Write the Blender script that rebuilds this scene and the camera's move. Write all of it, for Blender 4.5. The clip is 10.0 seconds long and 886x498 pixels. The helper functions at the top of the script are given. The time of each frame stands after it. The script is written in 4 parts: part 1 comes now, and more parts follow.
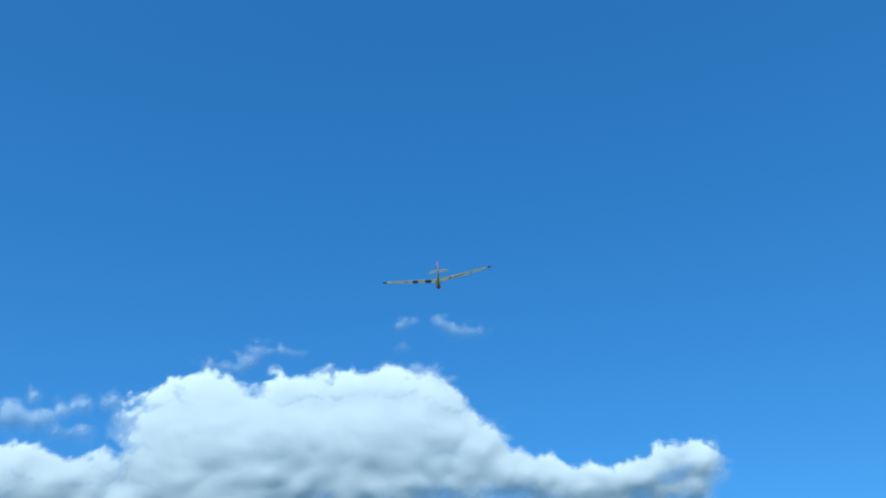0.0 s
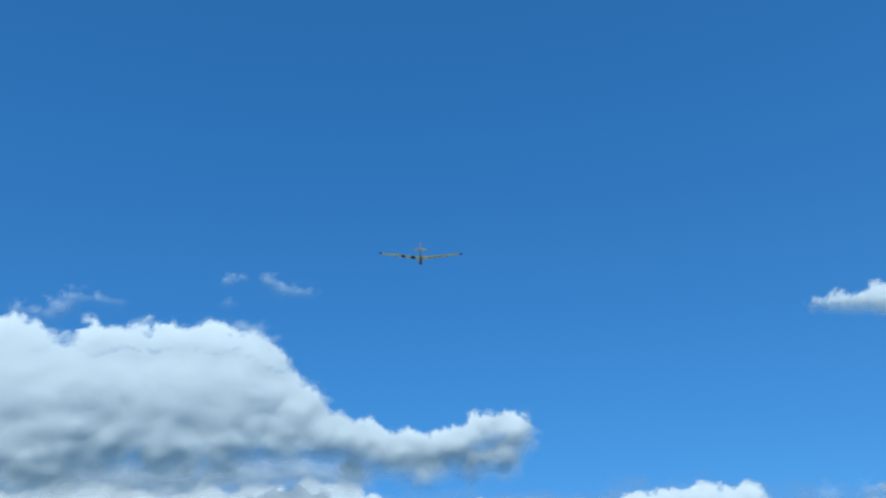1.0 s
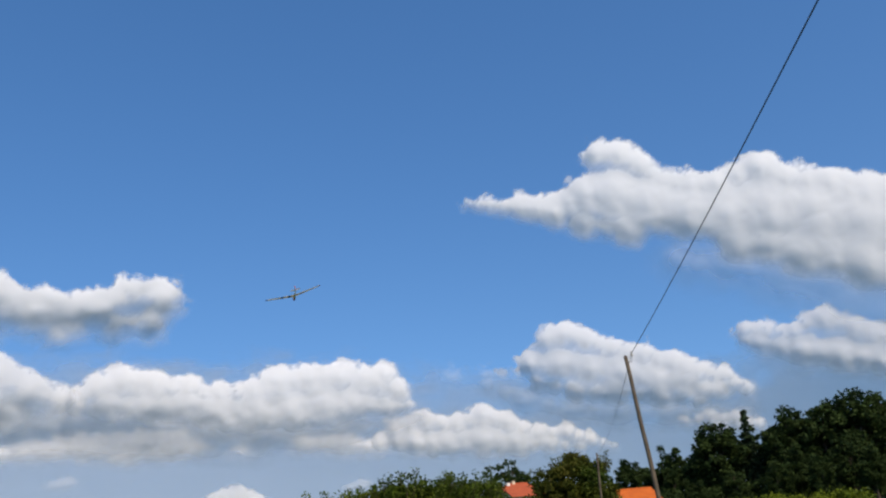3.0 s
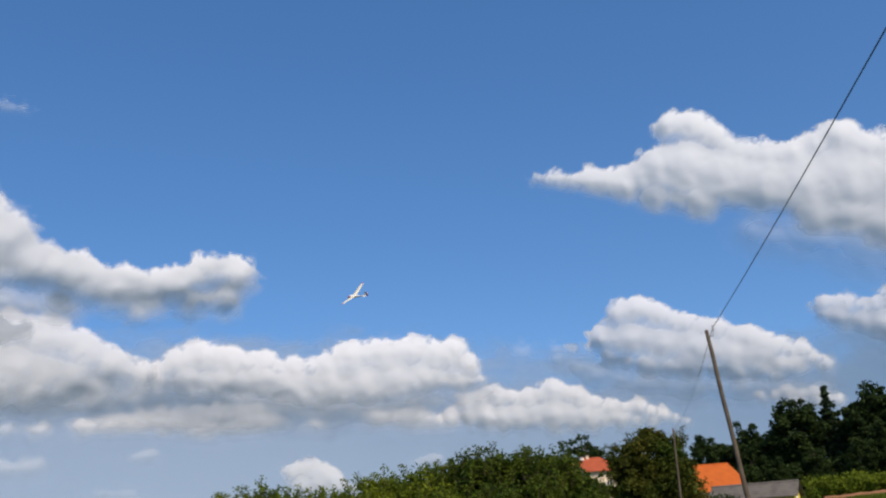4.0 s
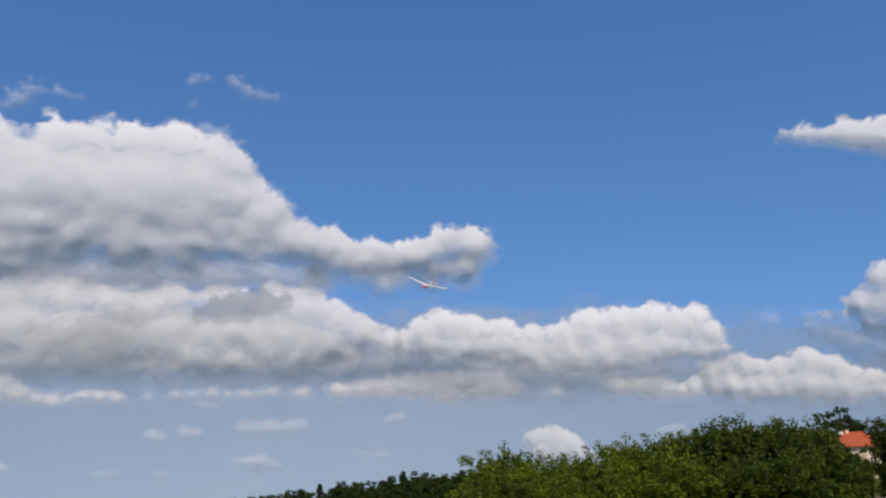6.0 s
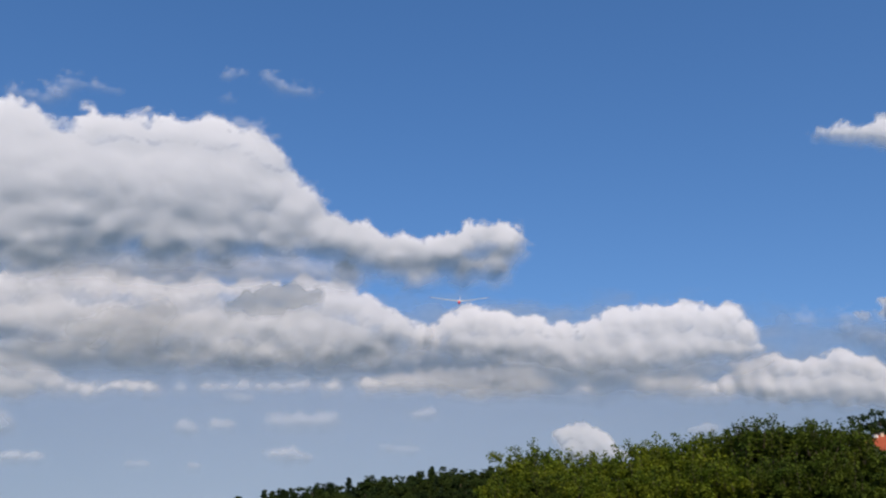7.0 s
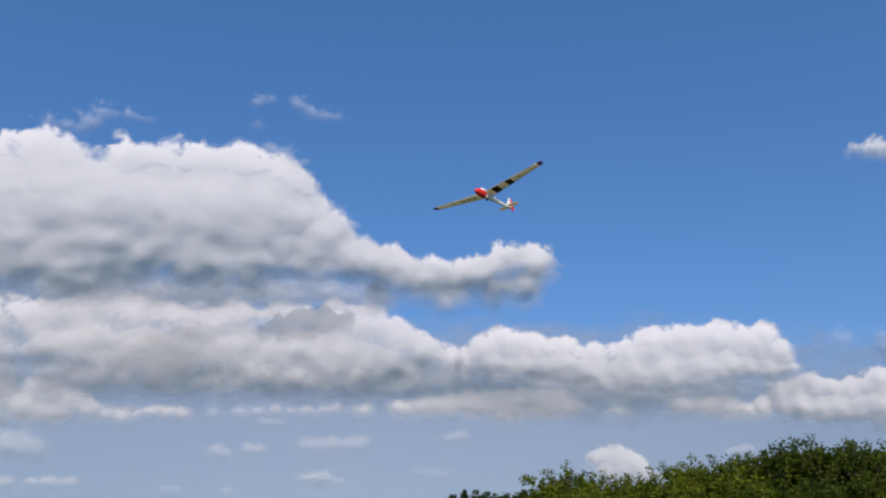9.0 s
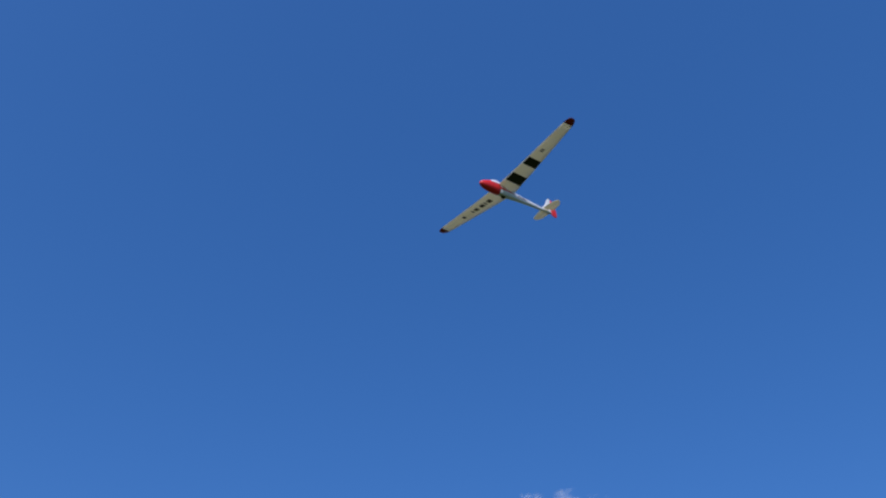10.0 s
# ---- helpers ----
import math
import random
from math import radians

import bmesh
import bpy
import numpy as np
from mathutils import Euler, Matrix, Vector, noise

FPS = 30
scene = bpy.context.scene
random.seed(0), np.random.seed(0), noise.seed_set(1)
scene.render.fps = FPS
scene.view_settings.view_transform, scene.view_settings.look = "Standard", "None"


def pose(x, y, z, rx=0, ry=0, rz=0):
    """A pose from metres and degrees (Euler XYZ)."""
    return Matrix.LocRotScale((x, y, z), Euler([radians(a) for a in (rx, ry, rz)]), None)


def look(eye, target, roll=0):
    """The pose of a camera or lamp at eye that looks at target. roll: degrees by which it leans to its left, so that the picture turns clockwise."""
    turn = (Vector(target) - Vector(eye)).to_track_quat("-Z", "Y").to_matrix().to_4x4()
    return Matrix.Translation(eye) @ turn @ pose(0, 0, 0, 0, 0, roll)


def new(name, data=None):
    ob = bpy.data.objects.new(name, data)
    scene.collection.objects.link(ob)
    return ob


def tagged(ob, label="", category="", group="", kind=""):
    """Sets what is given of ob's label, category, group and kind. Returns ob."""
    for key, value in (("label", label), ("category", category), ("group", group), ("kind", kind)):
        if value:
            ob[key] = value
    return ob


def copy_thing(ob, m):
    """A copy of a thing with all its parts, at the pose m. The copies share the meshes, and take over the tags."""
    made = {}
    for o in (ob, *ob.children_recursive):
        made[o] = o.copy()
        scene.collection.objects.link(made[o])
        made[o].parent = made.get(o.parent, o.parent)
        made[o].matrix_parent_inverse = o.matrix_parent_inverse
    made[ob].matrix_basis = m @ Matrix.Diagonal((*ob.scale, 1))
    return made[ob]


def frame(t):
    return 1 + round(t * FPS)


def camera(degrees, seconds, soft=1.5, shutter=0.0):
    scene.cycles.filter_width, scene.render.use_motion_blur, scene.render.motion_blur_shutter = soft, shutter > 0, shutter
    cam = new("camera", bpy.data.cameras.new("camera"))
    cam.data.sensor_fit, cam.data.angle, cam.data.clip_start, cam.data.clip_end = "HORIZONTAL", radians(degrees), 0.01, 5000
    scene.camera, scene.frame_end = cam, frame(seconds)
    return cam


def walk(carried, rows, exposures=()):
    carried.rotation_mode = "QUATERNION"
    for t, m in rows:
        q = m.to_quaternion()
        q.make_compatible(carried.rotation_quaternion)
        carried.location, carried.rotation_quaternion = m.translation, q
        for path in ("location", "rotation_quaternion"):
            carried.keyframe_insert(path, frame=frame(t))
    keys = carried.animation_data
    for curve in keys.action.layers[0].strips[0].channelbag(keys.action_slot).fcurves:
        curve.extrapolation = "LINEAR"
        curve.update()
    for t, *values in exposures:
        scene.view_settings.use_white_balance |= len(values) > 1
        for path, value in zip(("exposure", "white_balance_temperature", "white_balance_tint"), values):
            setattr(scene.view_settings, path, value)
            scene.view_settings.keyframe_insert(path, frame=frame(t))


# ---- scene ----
# ---- the camera and its way ----
cam = camera(51.86, 10.0, soft=2.2)
EYE = 1.6


def aim(t, x, az, el, roll):
    """A row of the camera's walk: it stands x metres to the side and looks along an azimuth and an elevation."""
    a, e = radians(az), radians(el)
    eye = Vector((x, 0, EYE))
    return t, look(eye, eye + 100 * Vector((math.sin(a) * math.cos(e), math.cos(a) * math.cos(e), math.sin(e))), roll)


walk(cam, [
    aim(0.0, 0.34, -26.08, 30.36, -2.65),
    aim(0.2, 0.34, -24.80, 27.36, -1.62),
    aim(0.5, 0.34, -23.19, 26.66, -2.34),
    aim(0.8, 0.34, -18.68, 27.22, -3.19),
    aim(1.0, 0.34, -14.40, 27.58, -3.64),
    aim(1.2, 0.34, -13.45, 28.19, -3.59),
    aim(1.5, 0.34, -11.80, 28.24, -3.60),
    aim(1.7, 0.34, -8.90, 28.02, -4.30),
    aim(2.0, 0.34, -3.69, 25.83, -5.36),
    aim(2.2, 0.34, 5.66, 24.80, -7.10),
    aim(2.4, 0.34, 6.77, 23.69, -6.63),
    aim(2.5, 0.34, 8.63, 22.04, -6.17),
    aim(2.7, 0.34, 8.42, 19.95, -5.59),
    aim(3.8, 0.04, 3.45, 17.36, -3.91),
    aim(4.0, 0.00, 2.69, 17.12, -4.03),
    aim(4.2, 0.00, 1.62, 16.10, -4.15),
    aim(4.5, 0.00, 0.00, 15.76, -3.50),
    aim(4.8, 0.00, -6.82, 15.94, -2.92),
    aim(5.0, 0.00, -8.17, 16.29, -2.42),
    aim(5.5, 0.00, -9.92, 17.07, -2.20),
    aim(6.0, 0.00, -12.72, 15.83, -1.32),
    aim(6.2, 0.00, -13.26, 15.48, -1.11),
    aim(7.3, 0.00, -15.28, 15.61, 0.14),
    aim(7.5, 0.00, -15.56, 14.63, 0.08),
    aim(8.0, 0.00, -15.91, 14.88, -0.08),
    aim(8.5, 0.00, -15.78, 16.11, -0.60),
    aim(9.0, 0.00, -16.68, 16.99, -0.36),
    aim(9.2, 0.00, -17.39, 17.37, -0.45),
    aim(9.3, 0.00, -18.95, 18.06, -1.36),
    aim(9.4, 0.00, -20.85, 19.90, -1.06),
    aim(9.5, 0.00, -22.60, 22.15, -0.89),
    aim(9.6, 0.00, -25.33, 26.46, -1.14),
    aim(9.7, 0.00, -27.33, 30.59, -1.44),
    aim(9.8, 0.00, -29.88, 34.78, -1.51),
    aim(9.9, 0.00, -32.06, 38.76, -1.49),
    aim(10.0, 0.00, -34.21, 41.45, -1.49),
], exposures=[
    (0.0, 0.48, 5600, -12),
    (0.5, 0.24, 5550, -11),
    (1.5, 0.3, 5950, -5),
    (2.0, 0.3, 6250, 0),
    (2.5, 0.38, 7300, 8),
    (4.5, 0.32, 7500, 12),
    (5.0, 0.2, 7500, 13),
    (7.5, 0.17, 7300, 14),
    (9.0, 0.22, 7250, 14),
    (9.5, 0.2, 6900, 14),
    (10.0, 0.1, 6000, 16),
])

# ---- sky, sun ----
SUN_AZ, SUN_EL = 159.0, 46.0
world = bpy.data.worlds.new("sky")
scene.world = world
world.use_nodes = True
wn = world.node_tree.nodes
sky = wn.new("ShaderNodeTexSky")
sky.sky_type, sky.sun_disc = "NISHITA", False
sky.sun_elevation, sky.sun_rotation = radians(SUN_EL), radians(SUN_AZ)
sky.altitude, sky.air_density, sky.dust_density, sky.ozone_density = 300, 1.0, 1.2, 2.5
way = wn.new("ShaderNodeTexCoord")
lift = wn.new("ShaderNodeVectorMath")
lift.operation = "MULTIPLY_ADD"
lift.inputs[1].default_value, lift.inputs[2].default_value = (1, 1, 0.90), (0, 0, 0.17)
unit = wn.new("ShaderNodeVectorMath")
unit.operation = "NORMALIZE"
world.node_tree.links.new(way.outputs["Generated"], lift.inputs[0])
world.node_tree.links.new(lift.outputs[0], unit.inputs[0])
world.node_tree.links.new(unit.outputs[0], sky.inputs["Vector"])
rich = wn.new("ShaderNodeHueSaturation")
rich.inputs["Hue"].default_value, rich.inputs["Saturation"].default_value = 0.505, 1.3
world.node_tree.links.new(sky.outputs["Color"], rich.inputs["Color"])
world.node_tree.links.new(rich.outputs["Color"], wn["Background"].inputs["Color"])
wn["Background"].inputs["Strength"].default_value = 0.15

sun_data = bpy.data.lights.new("sun", "SUN")
sun_data.energy, sun_data.angle, sun_data.color = 3.1, radians(0.53), (1.0, 0.925, 0.82)
sun = new("sun", sun_data)
sa, se = radians(SUN_AZ), radians(SUN_EL)
sun.matrix_world = look(Vector((math.sin(sa) * math.cos(se), math.cos(sa) * math.cos(se), math.sin(se))) * 300, (0, 0, 0))


# ---- materials ----
def material(name, colour, rough=0.7, second=None, scale=4.0, fine=40.0, bump=0.2, metal=0.0, spread=0.0, translucent=0.0):
    """Two scales of noise between two colours, relief, and a spread from object to object or piece to piece."""
    m = bpy.data.materials.new(name)
    m.use_nodes = True
    n, ln = m.node_tree.nodes, m.node_tree.links
    p = n["Principled BSDF"]
    p.inputs["Roughness"].default_value, p.inputs["Metallic"].default_value = rough, metal
    p.inputs["Specular IOR Level"].default_value = 0.3 if rough < 0.6 else 0.12
    co = n.new("ShaderNodeTexCoord")
    big, small = n.new("ShaderNodeTexNoise"), n.new("ShaderNodeTexNoise")
    for node, s in ((big, scale), (small, fine)):
        node.inputs["Scale"].default_value, node.inputs["Detail"].default_value = s, 5
        ln.new(co.outputs["Object"], node.inputs["Vector"])
    add = n.new("ShaderNodeMath")
    add.operation = "ADD"
    half = n.new("ShaderNodeMath")
    half.operation = "MULTIPLY_ADD"
    half.inputs[1].default_value, half.inputs[2].default_value = 0.5, -0.25
    ln.new(small.outputs["Fac"], half.inputs[0])
    ln.new(big.outputs["Fac"], add.inputs[0])
    ln.new(half.outputs[0], add.inputs[1])
    ramp = n.new("ShaderNodeValToRGB")
    ramp.color_ramp.elements[0].position, ramp.color_ramp.elements[1].position = 0.3, 0.7
    ramp.color_ramp.elements[0].color = (*colour, 1)
    ramp.color_ramp.elements[1].color = (*(second or [c * 0.8 for c in colour]), 1)
    ln.new(add.outputs[0], ramp.inputs[0])
    out = ramp.outputs[0]
    if spread:
        geo = n.new("ShaderNodeNewGeometry")
        hsv = n.new("ShaderNodeHueSaturation")
        mul = n.new("ShaderNodeMath")
        mul.operation = "MULTIPLY_ADD"
        mul.inputs[1].default_value, mul.inputs[2].default_value = 2 * spread, 1 - spread
        ln.new(geo.outputs["Random Per Island"], mul.inputs[0])
        ln.new(mul.outputs[0], hsv.inputs["Value"])
        ln.new(out, hsv.inputs["Color"])
        out = hsv.outputs[0]
    ln.new(out, p.inputs["Base Color"])
    if bump:
        b = n.new("ShaderNodeBump")
        b.inputs["Strength"].default_value, b.inputs["Distance"].default_value = bump, 0.02
        ln.new(small.outputs["Fac"], b.inputs["Height"])
        ln.new(b.outputs[0], p.inputs["Normal"])
    if translucent:
        tr, mix = n.new("ShaderNodeBsdfTranslucent"), n.new("ShaderNodeMixShader")
        ln.new(out, tr.inputs["Color"])
        mix.inputs[0].default_value = translucent
        ln.new(p.outputs[0], mix.inputs[1])
        ln.new(tr.outputs[0], mix.inputs[2])
        ln.new(mix.outputs[0], n["Material Output"].inputs["Surface"])
    return m


def cloud_material():
    """Bright vapour: its stored density, frayed by noise, sets how much of the sky shows through."""
    m = bpy.data.materials.new("cloud_vapour")
    m.use_nodes = True
    n, ln = m.node_tree.nodes, m.node_tree.links
    n.remove(n["Principled BSDF"])
    dens, thick, soft = (n.new("ShaderNodeAttribute") for _ in range(3))
    dens.attribute_name, thick.attribute_name, soft.attribute_name = "vapour", "thickness", "softness"
    co = n.new("ShaderNodeTexCoord")
    tex = n.new("ShaderNodeTexNoise")
    tex.inputs["Scale"].default_value, tex.inputs["Detail"].default_value, tex.inputs["Roughness"].default_value = 0.008, 3, 0.42
    ln.new(co.outputs["Object"], tex.inputs["Vector"])
    fray = n.new("ShaderNodeMath")
    fray.operation = "MULTIPLY_ADD"
    fray.inputs[1].default_value, fray.inputs[2].default_value = 0.75, -0.375
    ln.new(tex.outputs["Fac"], fray.inputs[0])
    own = n.new("ShaderNodeMath")
    own.operation = "MULTIPLY"
    ln.new(fray.outputs[0], own.inputs[0])
    ln.new(soft.outputs["Fac"], own.inputs[1])
    add = n.new("ShaderNodeMath")
    add.operation = "ADD"
    ln.new(dens.outputs["Fac"], add.inputs[0])
    ln.new(own.outputs[0], add.inputs[1])
    ratio = n.new("ShaderNodeMath")
    ratio.operation = "DIVIDE"
    ln.new(add.outputs[0], ratio.inputs[0])
    ln.new(soft.outputs["Fac"], ratio.inputs[1])
    step = n.new("ShaderNodeMapRange")
    step.interpolation_type = "SMOOTHSTEP"
    ln.new(ratio.outputs[0], step.inputs["Value"])
    mul = n.new("ShaderNodeMath")
    mul.operation = "MULTIPLY"
    ln.new(step.outputs[0], mul.inputs[0])
    ln.new(thick.outputs["Fac"], mul.inputs[1])
    bump = n.new("ShaderNodeBump")
    bump.inputs["Strength"].default_value, bump.inputs["Distance"].default_value = 0.06, 20.0
    ln.new(tex.outputs["Fac"], bump.inputs["Height"])
    dif, tra, body = n.new("ShaderNodeBsdfDiffuse"), n.new("ShaderNodeBsdfTranslucent"), n.new("ShaderNodeMixShader")
    for sh in (dif, tra):
        sh.inputs["Color"].default_value = (0.835, 0.84, 0.855, 1)
        ln.new(bump.outputs[0], sh.inputs["Normal"])
    body.inputs[0].default_value = 0.4
    ln.new(dif.outputs[0], body.inputs[1])
    ln.new(tra.outputs[0], body.inputs[2])
    clear, mix = n.new("ShaderNodeBsdfTransparent"), n.new("ShaderNodeMixShader")
    ln.new(mul.outputs[0], mix.inputs[0])
    ln.new(clear.outputs[0], mix.inputs[1])
    ln.new(body.outputs[0], mix.inputs[2])
    ln.new(mix.outputs[0], n["Material Output"].inputs["Surface"])
    return m


CLOUD = cloud_material()
GRASS = material("meadow_grass", (0.024, 0.047, 0.005), 0.95, (0.058, 0.072, 0.009), 0.12, 1.6, 0.9)
GRASS_BLADE = material("grass_blades", (0.052, 0.084, 0.007), 0.8, (0.12, 0.128, 0.015), 0.11, 0.9, 0, spread=0.35, translucent=0.25)
BARK = material("bark", (0.09, 0.07, 0.05), 0.9, (0.05, 0.04, 0.03), 3, 30, 0.5)
LEAF = material("apple_leaves", (0.030, 0.060, 0.0065), 0.6, (0.078, 0.102, 0.010), 0.5, 5, 0, spread=0.42, translucent=0.28)
LEAF_YELLOW = material("yellowing_leaves", (0.045, 0.084, 0.006), 0.6, (0.138, 0.164, 0.012), 0.5, 5, 0, spread=0.42, translucent=0.28)
LEAF_BROWN = material("reddish_leaves", (0.034, 0.064, 0.008), 0.6, (0.105, 0.084, 0.013), 0.22, 6, 0, spread=0.4, translucent=0.3)
LEAF_DARK = material("wood_leaves", (0.016, 0.034, 0.008), 0.7, (0.030, 0.048, 0.011), 0.3, 5, 0, spread=0.4, translucent=0.2)
LEAF_MID = material("mid_green_leaves", (0.028, 0.050, 0.009), 0.7, (0.048, 0.066, 0.012), 0.3, 5, 0, spread=0.4, translucent=0.25)
NEEDLES = material("spruce_needles", (0.018, 0.035, 0.014), 0.7, (0.03, 0.05, 0.02), 0.4, 6, 0, spread=0.4)
POLE_WOOD = material("weathered_pole_wood", (0.125, 0.10, 0.072), 0.85, (0.07, 0.055, 0.04), 2.5, 30, 0.5)
WIRE = material("dark_cable", (0.03, 0.03, 0.035), 0.5, (0.04, 0.04, 0.045), 2, 20, 0)
PORCELAIN = material("insulator_porcelain", (0.5, 0.48, 0.44), 0.3, (0.4, 0.38, 0.35), 10, 60, 0)
STEEL = material("rusty_steel", (0.12, 0.09, 0.07), 0.6, (0.07, 0.05, 0.04), 8, 60, 0.1, metal=0.6)
ROOF_ORANGE = material("new_orange_clay_tiles", (0.49, 0.118, 0.024), 0.75, (0.41, 0.095, 0.022), 1.2, 14, 0.4, spread=0.12)
ROOF_RED = material("red_clay_tiles", (0.42, 0.10, 0.045), 0.8, (0.33, 0.08, 0.04), 1.2, 14, 0.4, spread=0.15)
ROOF_GREY = material("grey_fibre_cement", (0.165, 0.148, 0.13), 0.85, (0.095, 0.085, 0.075), 0.8, 12, 0.4, spread=0.1)
WALL_CREAM = material("cream_render", (0.66, 0.55, 0.40), 0.9, (0.58, 0.48, 0.35), 0.8, 25, 0.15)
WALL_YELLOW = material("yellow_render", (0.72, 0.55, 0.08), 0.9, (0.62, 0.47, 0.07), 0.7, 25, 0.15)
WALL_WHITE = material("white_render", (0.75, 0.72, 0.66), 0.9, (0.65, 0.62, 0.57), 0.7, 25, 0.15)
TIMBER = material("brown_timber", (0.16, 0.09, 0.045), 0.8, (0.1, 0.055, 0.03), 3, 30, 0.3)
EARTH = material("reddish_earth", (0.26, 0.13, 0.07), 0.95, (0.18, 0.09, 0.05), 0.7, 9, 0.5)
GLASS_DARK = material("window_glass", (0.03, 0.035, 0.04), 0.08, (0.04, 0.045, 0.05), 1, 5, 0)
SKIN_WHITE = material("white_covering_film", (0.86, 0.86, 0.83), 0.35, (0.80, 0.80, 0.77), 3, 30, 0.02, translucent=0.1)
WING_FILM = material("cream_white_wing_film", (0.85, 0.81, 0.66), 0.4, (0.79, 0.75, 0.60), 4, 25, 0.03, translucent=0.4)
RED = material("red_paint", (0.80, 0.032, 0.025), 0.35, (0.70, 0.024, 0.02), 4, 30, 0.02)
DARK_RED = material("dark_red_film", (0.33, 0.02, 0.025), 0.4, (0.26, 0.015, 0.02), 6, 30, 0.02)
BLACK = material("black_film", (0.015, 0.015, 0.017), 0.4, (0.022, 0.022, 0.025), 5, 30, 0.02)
CANOPY = material("white_canopy", (0.80, 0.82, 0.84), 0.15, (0.74, 0.76, 0.78), 3, 20, 0)
RUBBER = material("tyre_rubber", (0.02, 0.02, 0.02), 0.8, (0.03, 0.03, 0.03), 20, 80, 0.1)


# ---- mesh helpers ----
def part(name, bm, mat, parent=None, label="", smooth=False):
    me = bpy.data.meshes.new(name)
    bm.to_mesh(me)
    bm.free()
    me.materials.append(mat)
    if smooth:
        for p in me.polygons:
            p.use_smooth = True
    ob = new(name, me)
    ob.parent = parent
    return tagged(ob, label)


def mesh_part(name, verts, faces, mat, parent=None, label="", smooth=False):
    me = bpy.data.meshes.new(name)
    me.from_pydata([tuple(v) for v in verts], [], [tuple(f) for f in faces])
    me.materials.append(mat)
    if smooth:
        for p in me.polygons:
            p.use_smooth = True
    me.update()
    ob = new(name, me)
    ob.parent = parent
    return tagged(ob, label)


def block(bm, x0, x1, y0, y1, z0, z1, bevel=0.0):
    b = bmesh.new()
    bmesh.ops.create_cube(b, size=1)
    bmesh.ops.scale(b, vec=(x1 - x0, y1 - y0, z1 - z0), verts=b.verts)
    bmesh.ops.translate(b, vec=((x0 + x1) / 2, (y0 + y1) / 2, (z0 + z1) / 2), verts=b.verts)
    if bevel:
        bmesh.ops.bevel(b, geom=b.edges[:], offset=bevel, segments=1, affect="EDGES")
    me = bpy.data.meshes.new("tmp")
    b.to_mesh(me)
    b.free()
    bm.from_mesh(me)
    bpy.data.meshes.remove(me)
    return bm


def tube(points, radii, sides=8):
    """Vertices and faces of a tapered tube along a line of points, closed at both ends."""
    vs, fs = [], []
    pts = [Vector(p) for p in points]
    for i, p in enumerate(pts):
        d = (pts[min(i + 1, len(pts) - 1)] - pts[max(i - 1, 0)]).normalized()
        s = d.cross(Vector((0, 0, 1)) if abs(d.z) < 0.95 else Vector((1, 0, 0))).normalized()
        u = s.cross(d)
        for k in range(sides):
            a = 2 * math.pi * k / sides
            vs.append(p + radii[i] * (math.cos(a) * s + math.sin(a) * u))
    for i in range(len(pts) - 1):
        for k in range(sides):
            j = (k + 1) % sides
            fs.append((i * sides + k, i * sides + j, (i + 1) * sides + j, (i + 1) * sides + k))
    fs.append(tuple(range(sides))[::-1])
    fs.append(tuple((len(pts) - 1) * sides + k for k in range(sides)))
    return vs, fs


def at(az, dist, z=None):
    """A place on the ground by azimuth in degrees and distance."""
    x, y = dist * math.sin(radians(az)), dist * math.cos(radians(az))
    return Vector((x, y, ground_z(x, y) if z is None else z))


def height(dist, el):
    return EYE + dist * math.tan(radians(el))


def smooth01(a, b, v):
    t = min(1.0, max(0.0, (v - a) / (b - a)))
    return t * t * (3 - 2 * t)


# ---- the ground ----
def ground_z(x, y):
    """Level where the camera stands, falling into a valley on one side, rising to a wooded slope on the other."""
    far = smooth01(15, 60, math.hypot(x, y))
    if x < 0:
        z = (0.041 * max(x, -260) - 0.00036 * max(x, -260) ** 2) * far
    else:
        z = 0.041 * min(x, 60) * far
    hill = smooth01(0, 1, (x * 0.75 + y * 0.66 - 135) / 120) * smooth01(20, 70, x)
    z -= 0.006 * max(0.0, math.hypot(x, y) - 900) * smooth01(100, -400, x)
    z += 9.0 * hill
    z += 0.12 * noise.noise(Vector((x * 0.05, y * 0.05, 3.0))) * far
    return z


def build_ground():
    rings = [0, 2, 4, 7, 10, 14, 19, 25, 32, 40, 50, 60, 70, 80, 90, 100, 110, 120, 132, 145, 160, 180, 200, 225, 255, 290, 330, 380, 450, 550, 700, 950, 1400, 2200, 3300, 4700]
    sides = 144
    vs, fs = [(0, 0, ground_z(0, 0))], []
    for r in rings[1:]:
        for k in range(sides):
            a = 2 * math.pi * k / sides
            x, y = r * math.sin(a), r * math.cos(a)
            vs.append((x, y, ground_z(x, y)))
    for k in range(sides):
        fs.append((0, 1 + (k + 1) % sides, 1 + k))
    for i in range(len(rings) - 2):
        for k in range(sides):
            j = (k + 1) % sides
            a, b = 1 + i * sides, 1 + (i + 1) * sides
            fs.append((a + k, a + j, b + j, b + k))
    g = mesh_part("ground", vs, fs, GRASS, smooth=True)
    tagged(g, "green meadow sloping gently into a valley", "ground", kind="structure")


build_ground()


